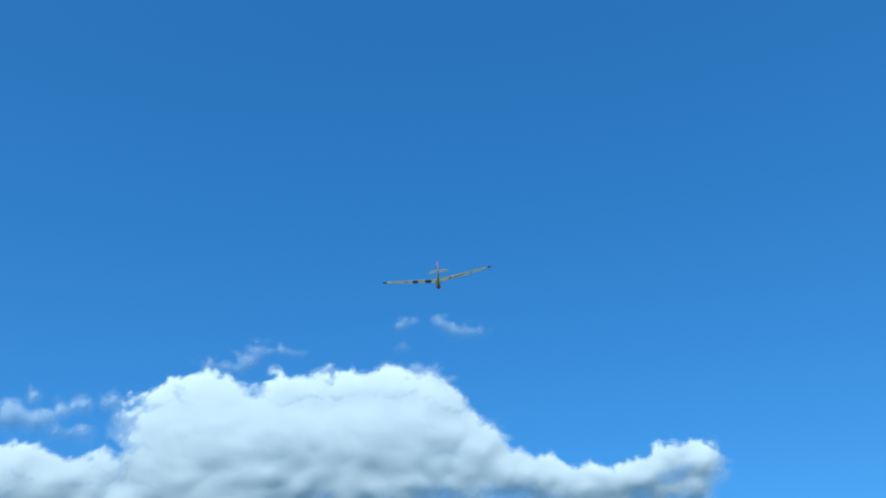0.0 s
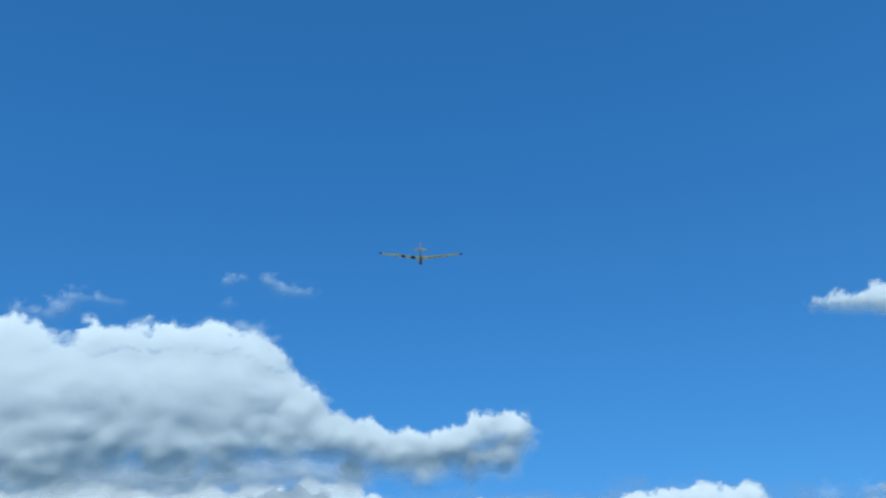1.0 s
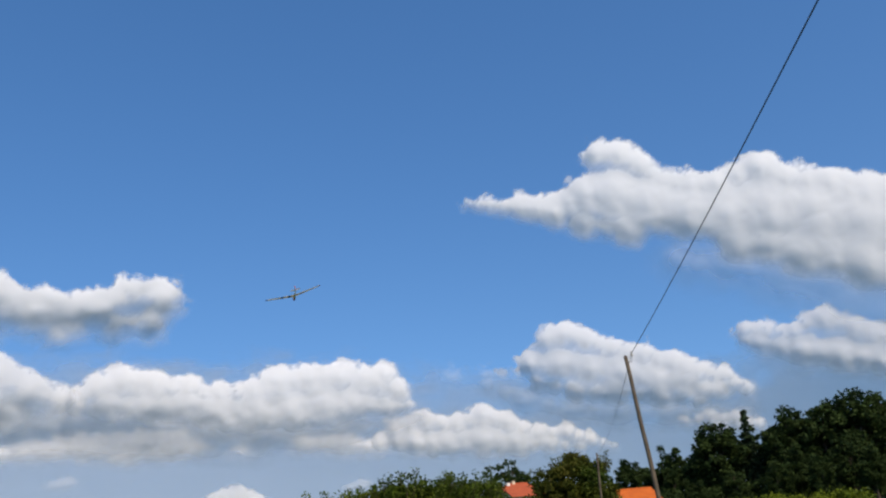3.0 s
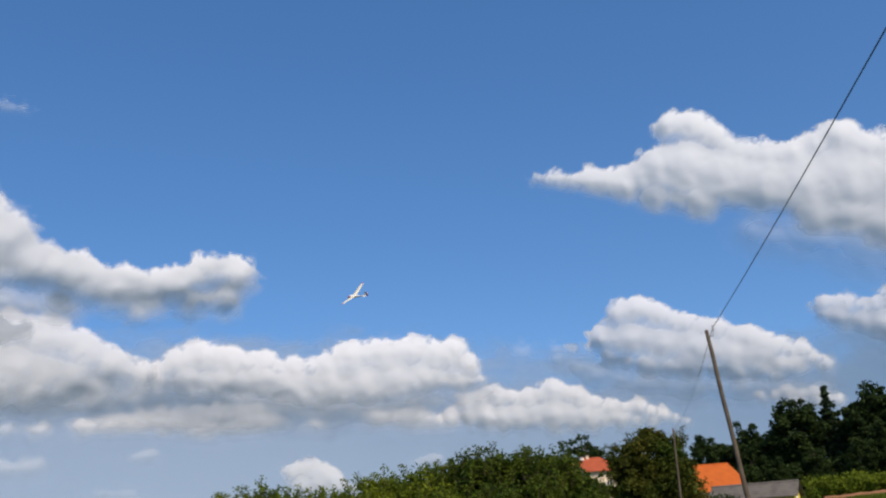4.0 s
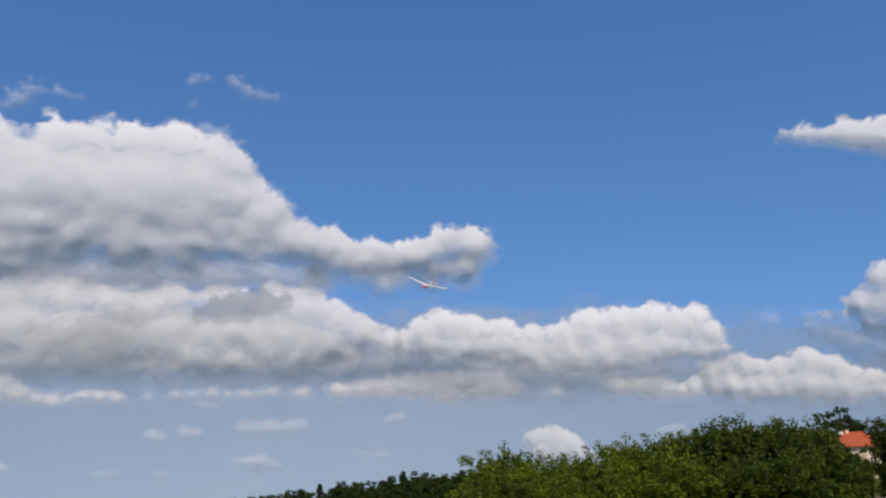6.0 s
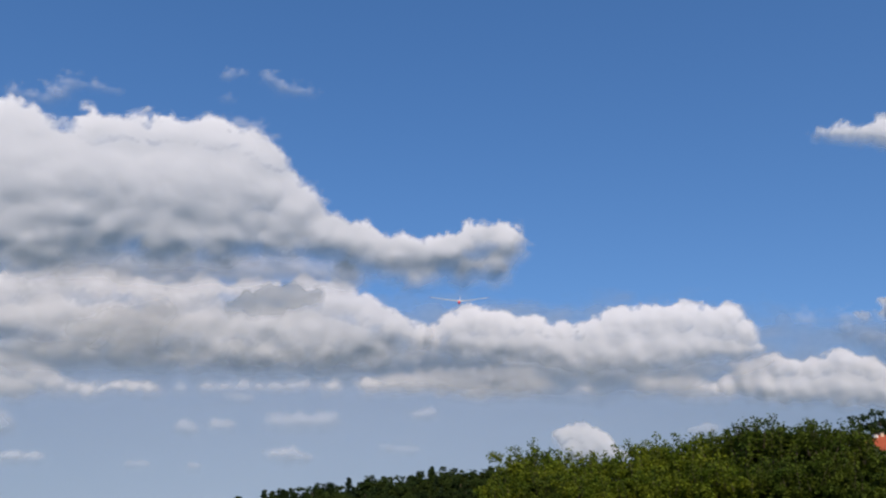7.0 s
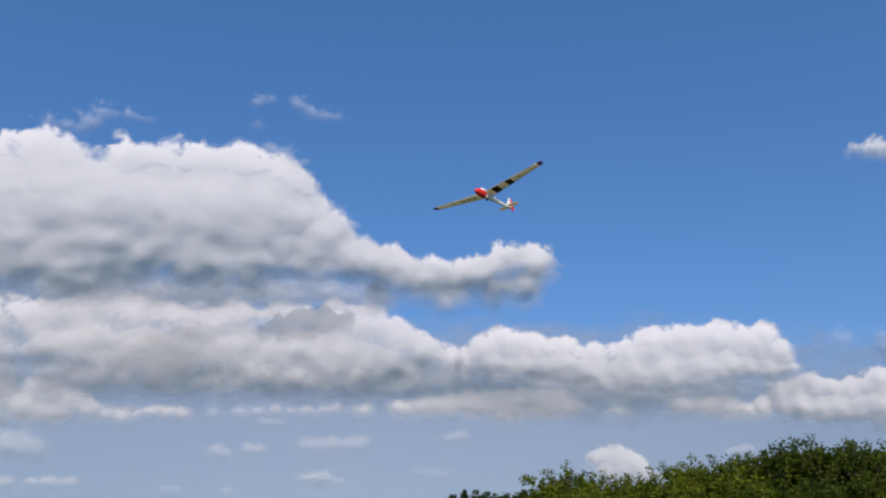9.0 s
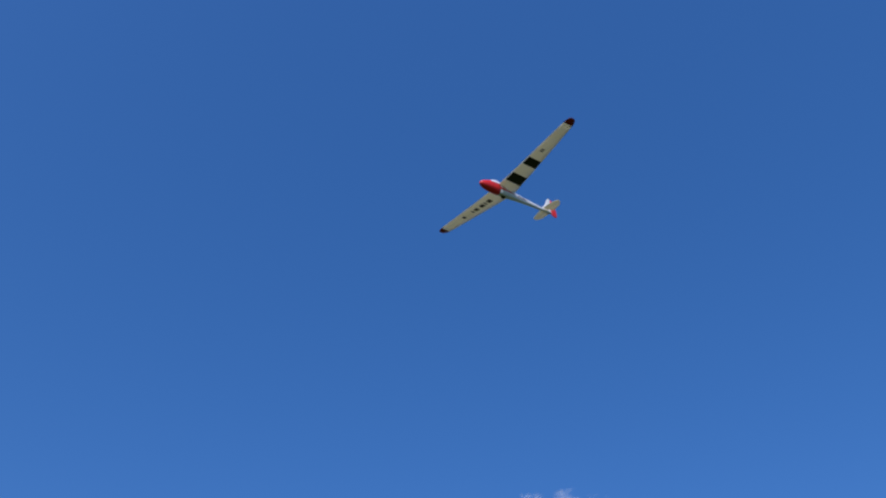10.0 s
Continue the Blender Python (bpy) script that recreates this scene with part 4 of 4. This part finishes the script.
def buildings():
    barn = house(16.7, 138, -4, 10.6, 9.0, 2.6, 6.0, True, WALL_CREAM, ROOF_ORANGE, "barn", "barn with a bright orange half-hipped tile roof", "barn", 0.5, 16, z=1.9)
    shed = house(19.95, 112, -30, 8.7, 4.4, 1.35, 2.62, False, WALL_YELLOW, ROOF_GREY, "shed", "long low shed with yellow walls and grey roof", "shed", 0.45, 7, z=1.55)
    bm = block(bmesh.new(), -3.9, -3.0, -2.26, -2.2, -0.1, 1.25)
    part("door", bm, TIMBER, shed)
    part("door", block(bmesh.new(), 4.354, 4.41, -0.95, 0.05, -0.1, 1.4, 0.01), WALL_WHITE, shed, "white-painted gable door")
    home = house(10.72, 122, 12, 3.7, 6.4, 6.3, 7.8, True, WALL_CREAM, ROOF_RED, "farmhouse", "two-storey cream farmhouse with red tile roof behind the trees", "house", 0.5, 12, z=1.3)
    for x in (-1.0, 0.9):
        for z in (0.9, 3.5):
            window(home, x, -3.2, z, 0.9, 1.3)
    bm = block(bmesh.new(), -1.55, -1.1, -0.6, 0.0, 6.4, 8.0, 0.03)
    ch = part("chimney", bm, WALL_WHITE, home)
    part("chimney_cap", block(bmesh.new(), -1.62, -1.03, -0.67, 0.07, 8.0, 8.1, 0.02), ROOF_GREY, ch)
    # a second, slimmer stack on the ridge
    ch = part("chimney", block(bmesh.new(), -0.62, -0.26, -0.2, 0.2, 7.4, 8.2, 0.03), WALL_CREAM, home)
    part("chimney_cap", block(bmesh.new(), -0.68, -0.2, -0.26, 0.26, 8.2, 8.28, 0.02), ROOF_GREY, ch)
    # terrace wall in front of the farmhouse
    p = at(11.7, 104)
    tw = tagged(new("garden_wall"), "cream terrace wall with dark timber posts and rails", "wall")
    tw.matrix_world = Matrix.LocRotScale(p, Euler((0, 0, radians(-12))), None)
    part("wall", block(bmesh.new(), -2.6, 2.6, -0.15, 0.15, -0.4, 2.5, 0.03), WALL_CREAM, tw)
    part("coping", block(bmesh.new(), -2.66, 2.66, -0.2, 0.2, 2.504, 2.6, 0.02), ROOF_GREY, tw)
    for i in range(6):
        part("post", block(bmesh.new(), -2.5 + i * 0.98, -2.4 + i * 0.98, -0.55, -0.45, -0.3, 2.25, 0.01), TIMBER, tw)
    for z in (1.3, 2.0):
        part("rail", block(bmesh.new(), -2.6, 2.6, -0.61, -0.554, z, z + 0.12, 0.01), TIMBER, tw)
    # the bank of bare earth along the terrace
    v, f = [], []
    for i in range(25):
        q = at(23.6 + i * 0.28, 116 + 0.2 * i)
        hgt = 0.45 + 0.1 * noise.noise(Vector((i * 0.5, 0, 0)))
        v += [(q.x, q.y, q.z - 0.2), (q.x + 0.15, q.y + 0.5, q.z + hgt), (q.x + 0.3, q.y + 1.3, q.z + hgt), (q.x + 0.4, q.y + 1.8, q.z - 0.2)]
    for i in range(24):
        for k in range(3):
            f.append((i * 4 + k, i * 4 + 4 + k, i * 4 + 5 + k, i * 4 + 1 + k))
    tagged(mesh_part("earth_bank", v, f, EARTH), "strip of bare reddish earth at the field's edge", "bank", kind="structure")


buildings()


def meadow(count):
    """Tussocks of grass on the slope below the buildings, thinning out with distance."""
    rng = random.Random(41)
    v, f = [], []
    while len(v) < 9 * count:
        az, d = rng.uniform(9, 36), 34 + 106 * rng.random() ** 1.3
        p = at(az, d)
        if noise.noise(Vector((p.x * 0.09, p.y * 0.09, 4))) + 0.5 * noise.noise(Vector((p.x * 0.4, p.y * 0.4, 8))) < rng.uniform(-0.6, 0.3):
            continue
        for _ in range(3):
            a, h = rng.uniform(0, 6.28), rng.uniform(0.1, 0.34)
            q = p + Vector((rng.gauss(0, 0.1), rng.gauss(0, 0.1), 0))
            r = Vector((math.cos(a), math.sin(a), 0)) * 0.035
            i = len(v)
            v += [q - r, q + r, q + Vector((rng.gauss(0, 0.08), rng.gauss(0, 0.08), h))]
            f.append((i, i + 1, i + 2))
    tagged(mesh_part("grass", v, f, GRASS_BLADE), "uneven green meadow grass on the slope", "grass", kind="stuff")


meadow(42000)


# ---- the power line ----
def power_pole(base, top, r0, r1, label):
    """A tapered wooden pole with a hooked insulator at its head."""
    b, t = Vector(base), Vector(top)
    ob = tagged(new("utility_pole"), label, "pole", "poles of the power line")
    ob.location = b
    d = t - b
    n = 9
    pts = [d * (i / n) + Vector((0.01 * math.sin(i * 1.7), 0.01 * math.cos(i * 1.1), 0)) * (0 < i < n) for i in range(n + 1)]
    pts[0] = -d * 0.08
    vs, fs = tube(pts, [r0 + (r1 - r0) * i / n for i in range(n + 1)], 14)
    mesh_part("pole", vs, fs, POLE_WOOD, ob, smooth=True)
    vs, fs = tube([d + Vector((0, 0, -0.25)), d + Vector((0.22, -0.05, -0.22)), d + Vector((0.25, -0.05, 0.03))], [0.014, 0.014, 0.014], 6)
    hook = mesh_part("hook", vs, fs, STEEL, ob)
    q = d + Vector((0.25, -0.05, 0.0))
    vs, fs = tube([q, q + Vector((0, 0, 0.05)), q + Vector((0, 0, 0.08)), q + Vector((0, 0, 0.17)), q + Vector((0, 0, 0.16))], [0.05, 0.055, 0.03, 0.045, 0.02], 10)
    mesh_part("insulator", vs, fs, PORCELAIN, hook)
    vs, fs = tube([d + Vector((0, 0, -0.05)), d + Vector((0, 0, 0.04))], [r1 * 1.25, r1 * 0.4], 12)
    mesh_part("cap", vs, fs, STEEL, ob)
    return q + b + Vector((0, 0, 0.1))


def cable(a, b, sag, r, label):
    pts = []
    for i in range(41):
        t = i / 40
        p = a.lerp(b, t)
        p.z -= sag * 4 * t * (1 - t)
        pts.append(p - a)
    vs, fs = tube(pts, [r] * 41, 6)
    ob = tagged(mesh_part("cable", vs, fs, WIRE, smooth=True), label, "cable", "cables of the power line")
    ob.location = a


def power_line():
    near_base, far_base = at(19.72, 36), at(15.7, 80)
    near_top = at(18.62, 36, height(36, 10.45))
    far_top = at(15.83, 80, height(80, 4.9))
    a = power_pole(near_base, near_top, 0.098, 0.072, "weathered wooden utility pole leaning over the meadow")
    b = power_pole(far_base, far_top, 0.10, 0.07, "upright wooden utility pole beside the round tree")
    cable(b, a, 0.5, 0.012, "thin dark overhead cable between the poles")
    cable(a, Vector((2.477, -12.4, 8.68)), 0.312, 0.013, "dark overhead cable running on from the leaning pole")


power_line()


# ---- the glider ----
def wing(side, parent):
    """One wing half: tapered, cambered section, dihedral, rounded tip, with its control line and markings."""
    span, n = 1.5, 16
    prof = [(1.0, 0.0), (0.97, 0.028), (0.88, 0.062), (0.72, 0.085), (0.5, 0.078), (0.25, 0.045), (0.0, 0.004), (0.0, -0.004), (0.3, -0.008), (0.6, -0.022), (0.85, -0.03), (0.96, -0.02)]

    def chord(s):
        le, te = 0.135 - 0.055 * s, -0.175 + 0.115 * s
        if s > 0.93:
            k = math.sqrt(max(0.0, 1 - ((s - 0.93) / 0.072) ** 2))
            m = (le + te) / 2 + 0.01
            le, te = m + (le - m) * (0.25 + 0.75 * k), m + (te - m) * (0.25 + 0.75 * k)
        return le, te

    def point(s, c, t):
        le, te = chord(s)
        ch = le - te
        return (te + ch * c, side * s * span, 0.188 * s ** 1.08 + t * ch - 0.01 + 0.02)

    def strip(name, s0, s1, steps, mat, lift=0.0, c0=0.0, c1=1.0, par=None, label="", under=False):
        vs, fs = [], []
        k = len(prof)
        for i in range(steps + 1):
            s = s0 + (s1 - s0) * i / steps
            if under:
                for c in (c0, (c0 + c1) / 2, c1):
                    t = np.interp(c, [0, 0.3, 0.6, 0.85, 0.96, 1.0], [-0.004, -0.008, -0.022, -0.03, -0.02, 0.0])
                    x, y, z = point(s, c, t)
                    vs += [(x, y, z - 0.0015), (x, y, z - 0.0045)]
            else:
                vs += [point(s, c, t * (1 + lift)) for c, t in prof]
        m = 6 if under else k
        for i in range(steps):
            if under:
                o = i * 6
                fs += [(o + 1, o + 3, o + 9, o + 7), (o + 3, o + 5, o + 11, o + 9), (o, o + 6, o + 8, o + 2), (o + 2, o + 8, o + 10, o + 4), (o, o + 1, o + 7, o + 6), (o + 4, o + 10, o + 11, o + 5)]
            else:
                for j in range(k):
                    fs.append((i * k + j, i * k + (j + 1) % k, (i + 1) * k + (j + 1) % k, (i + 1) * k + j))
        if under:
            fs += [(0, 2, 3, 1), (2, 4, 5, 3)]
            e = steps * 6
            fs += [(e, e + 1, e + 3, e + 2), (e + 2, e + 3, e + 5, e + 4)]
        else:
            fs += [tuple(range(k)), tuple(range(steps * k, steps * k + k))[::-1]]
        ob = mesh_part(name, vs, fs, mat, par, label, smooth=not under)
        b = bmesh.new()
        b.from_mesh(ob.data)
        bmesh.ops.recalc_face_normals(b, faces=b.faces)
        b.to_mesh(ob.data)
        b.free()
        return ob

    w = strip("wing", 0.0, 0.925, n, WING_FILM, par=parent, label="long tapered cream wing half")
    strip("wing_tip", 0.926, 1.0, 6, DARK_RED, par=w, label="rounded dark red wing tip")
    if side > 0:
        strip("stripe", 0.125, 0.235, 2, BLACK, par=w, under=True, c0=0.03, c1=0.95, label="black recognition stripe under the wing")
        strip("stripe", 0.365, 0.46, 2, BLACK, par=w, under=True, c0=0.03, c1=0.95, label="black recognition stripe under the wing")
        for i in range(2):
            strip("marking", 0.56 + i * 0.022, 0.572 + i * 0.022, 1, BLACK, par=w, under=True, c0=0.45, c1=0.7)
    else:
        for s0, s1 in ((0.2, 0.25), (0.275, 0.29), (0.31, 0.36), (0.40, 0.445), (0.47, 0.485), (0.60, 0.635)):
            strip("marking", s0, s1, 1, BLACK, par=w, under=True, c0=0.38, c1=0.66)
    return w


def fuselage_ring(x, half_w, top, bottom, k=16):
    out = []
    for i in range(k):
        a = 2 * math.pi * i / k
        c, s = math.cos(a), math.sin(a)
        y = half_w * math.copysign(abs(c) ** 0.8, c)
        z = (top + bottom) / 2 + (top - bottom) / 2 * math.copysign(abs(s) ** 0.85, s)
        out.append((x, y, z))
    return out


STATIONS = [(0.437, 0.008, -0.050, -0.066), (0.425, 0.026, -0.030, -0.084), (0.39, 0.046, -0.006, -0.106), (0.33, 0.060, 0.024, -0.122), (0.25, 0.066, 0.056, -0.130), (0.16, 0.066, 0.068, -0.130),
            (0.05, 0.060, 0.055, -0.122), (-0.10, 0.050, 0.040, -0.104), (-0.30, 0.036, 0.028, -0.074), (-0.60, 0.024, 0.020, -0.042), (-0.86, 0.014, 0.014, -0.024), (-0.90, 0.010, 0.010, -0.018)]


def station(x):
    xs = [s[0] for s in STATIONS][::-1]
    return [float(np.interp(x, xs, [s[i] for s in STATIONS][::-1])) for i in (1, 2, 3)]


def hull(name, xs, mat, parent, label="", grow=0.0, k=16):
    vs, fs = [], []
    for x in xs:
        hw, tp, bt = station(x)
        vs += fuselage_ring(x, hw + grow, tp + grow, bt - grow, k)
    for i in range(len(xs) - 1):
        for j in range(k):
            fs.append((i * k + j, (i + 1) * k + j, (i + 1) * k + (j + 1) % k, i * k + (j + 1) % k))
    fs += [tuple(range(k)), tuple(range((len(xs) - 1) * k, len(xs) * k))[::-1]]
    return mesh_part(name, vs, fs, mat, parent, label, smooth=True)


def plate(name, outline, thick, axis, mat, parent, label=""):
    """A rounded thin fin: an outline in two axes, given thickness that tapers to its rim."""
    bm = bmesh.new()
    cx, cz = sum(p[0] for p in outline) / len(outline), sum(p[1] for p in outline) / len(outline)
    rings = []
    for s, t in ((1.0, 0.15), (0.9, 0.8), (0.6, 1.0)):
        for sg in (-1, 1):
            pts = []
            for a, b in outline:
                u, v, d = cx + (a - cx) * s, cz + (b - cz) * s, sg * thick / 2 * t
                pts.append(bm.verts.new((u, d, v) if axis == "y" else (u, v, d)))
            rings.append(pts)
    n = len(outline)
    for i in range(n):
        j = (i + 1) % n
        bm.faces.new((rings[0][i], rings[0][j], rings[1][j], rings[1][i]))
        for sg in (0, 1):
            for r in (0, 2):
                bm.faces.new((rings[r + sg][i], rings[r + sg][j], rings[r + 2 + sg][j], rings[r + 2 + sg][i]))
    bm.faces.new(rings[4])
    bm.faces.new(rings[5])
    bmesh.ops.recalc_face_normals(bm, faces=bm.faces)
    return part(name, bm, mat, parent, label)


def build_glider():
    g = tagged(new("model_glider"), "white radio-controlled glider with red nose and black underwing stripes", "glider")
    body = hull("fuselage", [0.10, 0.05, -0.03, -0.10, -0.2, -0.3, -0.45, -0.6, -0.75, -0.86, -0.90], SKIN_WHITE, g, "slender white fuselage")
    hull("nose_cone", [0.437, 0.425, 0.39, 0.36, 0.33, 0.29, 0.25, 0.2, 0.15, 0.102], RED, g, "glossy red nose")
    # canopy: upper shell over the nose
    vs, fs = [], []
    xs = [0.27, 0.24, 0.20, 0.15, 0.10, 0.05, 0.0]
    bulge = [0.0, 0.012, 0.022, 0.028, 0.026, 0.016, 0.002]
    for x, b in zip(xs, bulge):
        hw, tp, bt = station(x)
        for i in range(9):
            a = math.pi * (0.10 + 0.8 * i / 8)
            mid, hh = (tp + bt) / 2, (tp - bt) / 2
            vs.append((x, (hw + 0.003) * math.copysign(abs(math.cos(a)) ** 0.8, math.cos(a)), mid + (hh + 0.003 + b) * math.sin(a) ** 0.85))
    for i in range(len(xs) - 1):
        for j in range(8):
            fs.append((i * 9 + j, i * 9 + j + 1, (i + 1) * 9 + j + 1, (i + 1) * 9 + j))
    mesh_part("canopy", vs, fs, CANOPY, g, "white canopy", smooth=True)
    # red flash along each flank, and a row of dark marks behind it
    for side in (-1, 1):
        vs, fs = [], []
        for i in range(9):
            x = 0.11 - 0.30 * i / 8
            hw, tp, bt = station(x)
            z0 = (tp + bt) / 2 - 0.012 + 0.02 * i / 8
            hgt = 0.034 * (1 - i / 8.5)
            for dz in (-hgt / 2, hgt / 2):
                vs += [(x, side * (hw + 0.0005), z0 + dz), (x, side * (hw + 0.003), z0 + dz)]
        for i in range(8):
            o = i * 4
            fs += [(o + 1, o + 3, o + 7, o + 5), (o, o + 1, o + 5, o + 4), (o + 2, o + 6, o + 7, o + 3)]
        mesh_part("side_flash", vs, fs, RED, body, "tapering red flash")
        for i in range(5):
            x = -0.24 - 0.035 * i
            hw, tp, bt = station(x)
            z = (tp + bt) / 2
            bm = bmesh.new()
            block(bm, x - 0.012, x + 0.012, side * (hw + 0.001) - 0.002, side * (hw + 0.001) + 0.002, z - 0.013, z + 0.013)
            part("marking", bm, BLACK, body)
    # landing wheel
    vs, fs = tube([(0.02, -0.014, -0.125), (0.02, -0.012, -0.125), (0.02, 0.012, -0.125), (0.02, 0.014, -0.125)], [0.026, 0.034, 0.034, 0.026], 14)
    wheel = mesh_part("wheel", vs, fs, RUBBER, g, "small black landing wheel")
    wing(1, g)
    wing(-1, g)
    plate("fin", [(-0.72, 0.016), (-0.80, 0.14), (-0.835, 0.23), (-0.855, 0.256), (-0.88, 0.258), (-0.895, 0.24), (-0.895, -0.01), (-0.80, -0.005)], 0.018, "y", SKIN_WHITE, g, "white tail fin")
    plate("rudder", [(-0.899, 0.245), (-0.925, 0.25), (-0.95, 0.22), (-0.985, 0.12), (-1.012, 0.02), (-1.0, -0.045), (-0.96, -0.055), (-0.899, -0.03)], 0.014, "y", RED, g, "red rudder")
    for side in (-1, 1):
        plate("tailplane", [(-0.73, side * 0.012), (-0.76, side * 0.2), (-0.785, side * 0.262), (-0.81, side * 0.272), (-0.835, side * 0.262), (-0.835, side * 0.012)], 0.014, "z", WING_FILM, g, "cream tailplane half").location = (0, 0, 0.022)
        plate("elevator", [(-0.838, side * 0.03), (-0.838, side * 0.262), (-0.86, side * 0.25), (-0.895, side * 0.18), (-0.90, side * 0.05)], 0.008, "z", WING_FILM, g).location = (0, 0, 0.022)
    return g


glider = build_glider()


# ---- what moves ----
def flight(t, x, y, z, yaw, pitch, bank):
    """A pose of the glider: heading from +x towards +y, nose up, left wing down."""
    return t, Matrix.Translation((x, y, z)) @ Euler((radians(-bank), radians(-pitch), radians(yaw))).to_matrix().to_4x4()


def motions():
    walk(glider, [flight(*r) for r in (
        (0.00, -9.43, 19.57, 13.40, 117.5, 10.8, 7.1),
        (0.50, -8.74, 24.07, 15.12, 111.8, 12.4, -5.8),
        (1.00, -7.68, 27.93, 16.45, 106.5, 6.1, -3.5),
        (1.50, -6.30, 31.77, 17.10, 96.7, -2.4, -2.9),
        (2.00, -4.61, 36.01, 16.96, 84.1, -13.0, 8.7),
        (2.50, -2.48, 41.05, 15.87, 89.7, -14.2, 13.6),
        (2.70, -2.11, 43.12, 15.25, 95.8, -12.5, 12.2),
        (3.00, -1.72, 46.12, 14.78, 97.5, -5.6, 16.0),
        (3.40, -1.59, 49.94, 14.88, 110.7, 2.2, 28.7),
        (3.80, -2.44, 53.21, 15.43, 145.3, 4.9, 37.9),
        (4.00, -3.13, 54.53, 15.71, 154.2, 5.9, 37.7),
        (4.50, -5.86, 56.77, 16.13, 172.4, -5.8, 37.2),
        (5.00, -9.01, 56.74, 16.01, 204.9, -13.3, 38.8),
        (5.50, -11.45, 54.71, 15.45, 236.2, -17.3, 31.7),
        (6.00, -12.63, 51.33, 14.36, 255.1, -20.5, 23.6),
        (6.20, -12.72, 49.80, 13.68, 263.2, -20.0, 20.5),
        (6.55, -12.15, 46.98, 12.50, 279.2, -14.5, 12.6),
        (6.95, -10.72, 43.51, 11.38, 281.6, -13.5, 2.9),
        (7.30, -9.45, 40.17, 10.73, 272.4, -16.7, -1.8),
        (7.50, -8.84, 38.05, 10.57, 271.5, -15.2, -2.1),
        (8.00, -6.84, 31.71, 10.35, 267.9, -8.1, -15.6),
        (8.50, -5.14, 24.77, 9.11, 261.2, -10.1, -18.3),
        (9.00, -4.46, 18.27, 8.58, 247.0, 4.9, -7.6),
        (9.20, -4.47, 15.84, 9.22, 247.0, 6.6, -4.5),
        (9.40, -4.55, 13.65, 9.93, 247.2, 5.2, -0.8),
        (9.50, -4.60, 12.71, 10.09, 247.3, 4.1, 0.9),
        (9.70, -4.46, 10.80, 10.53, 248.5, 1.4, 3.3),
        (9.90, -4.48, 8.86, 10.84, 250.2, -1.3, 3.8),
        (10.00, -4.44, 8.11, 10.81, 251.0, -2.5, 3.7),
    )])


motions()
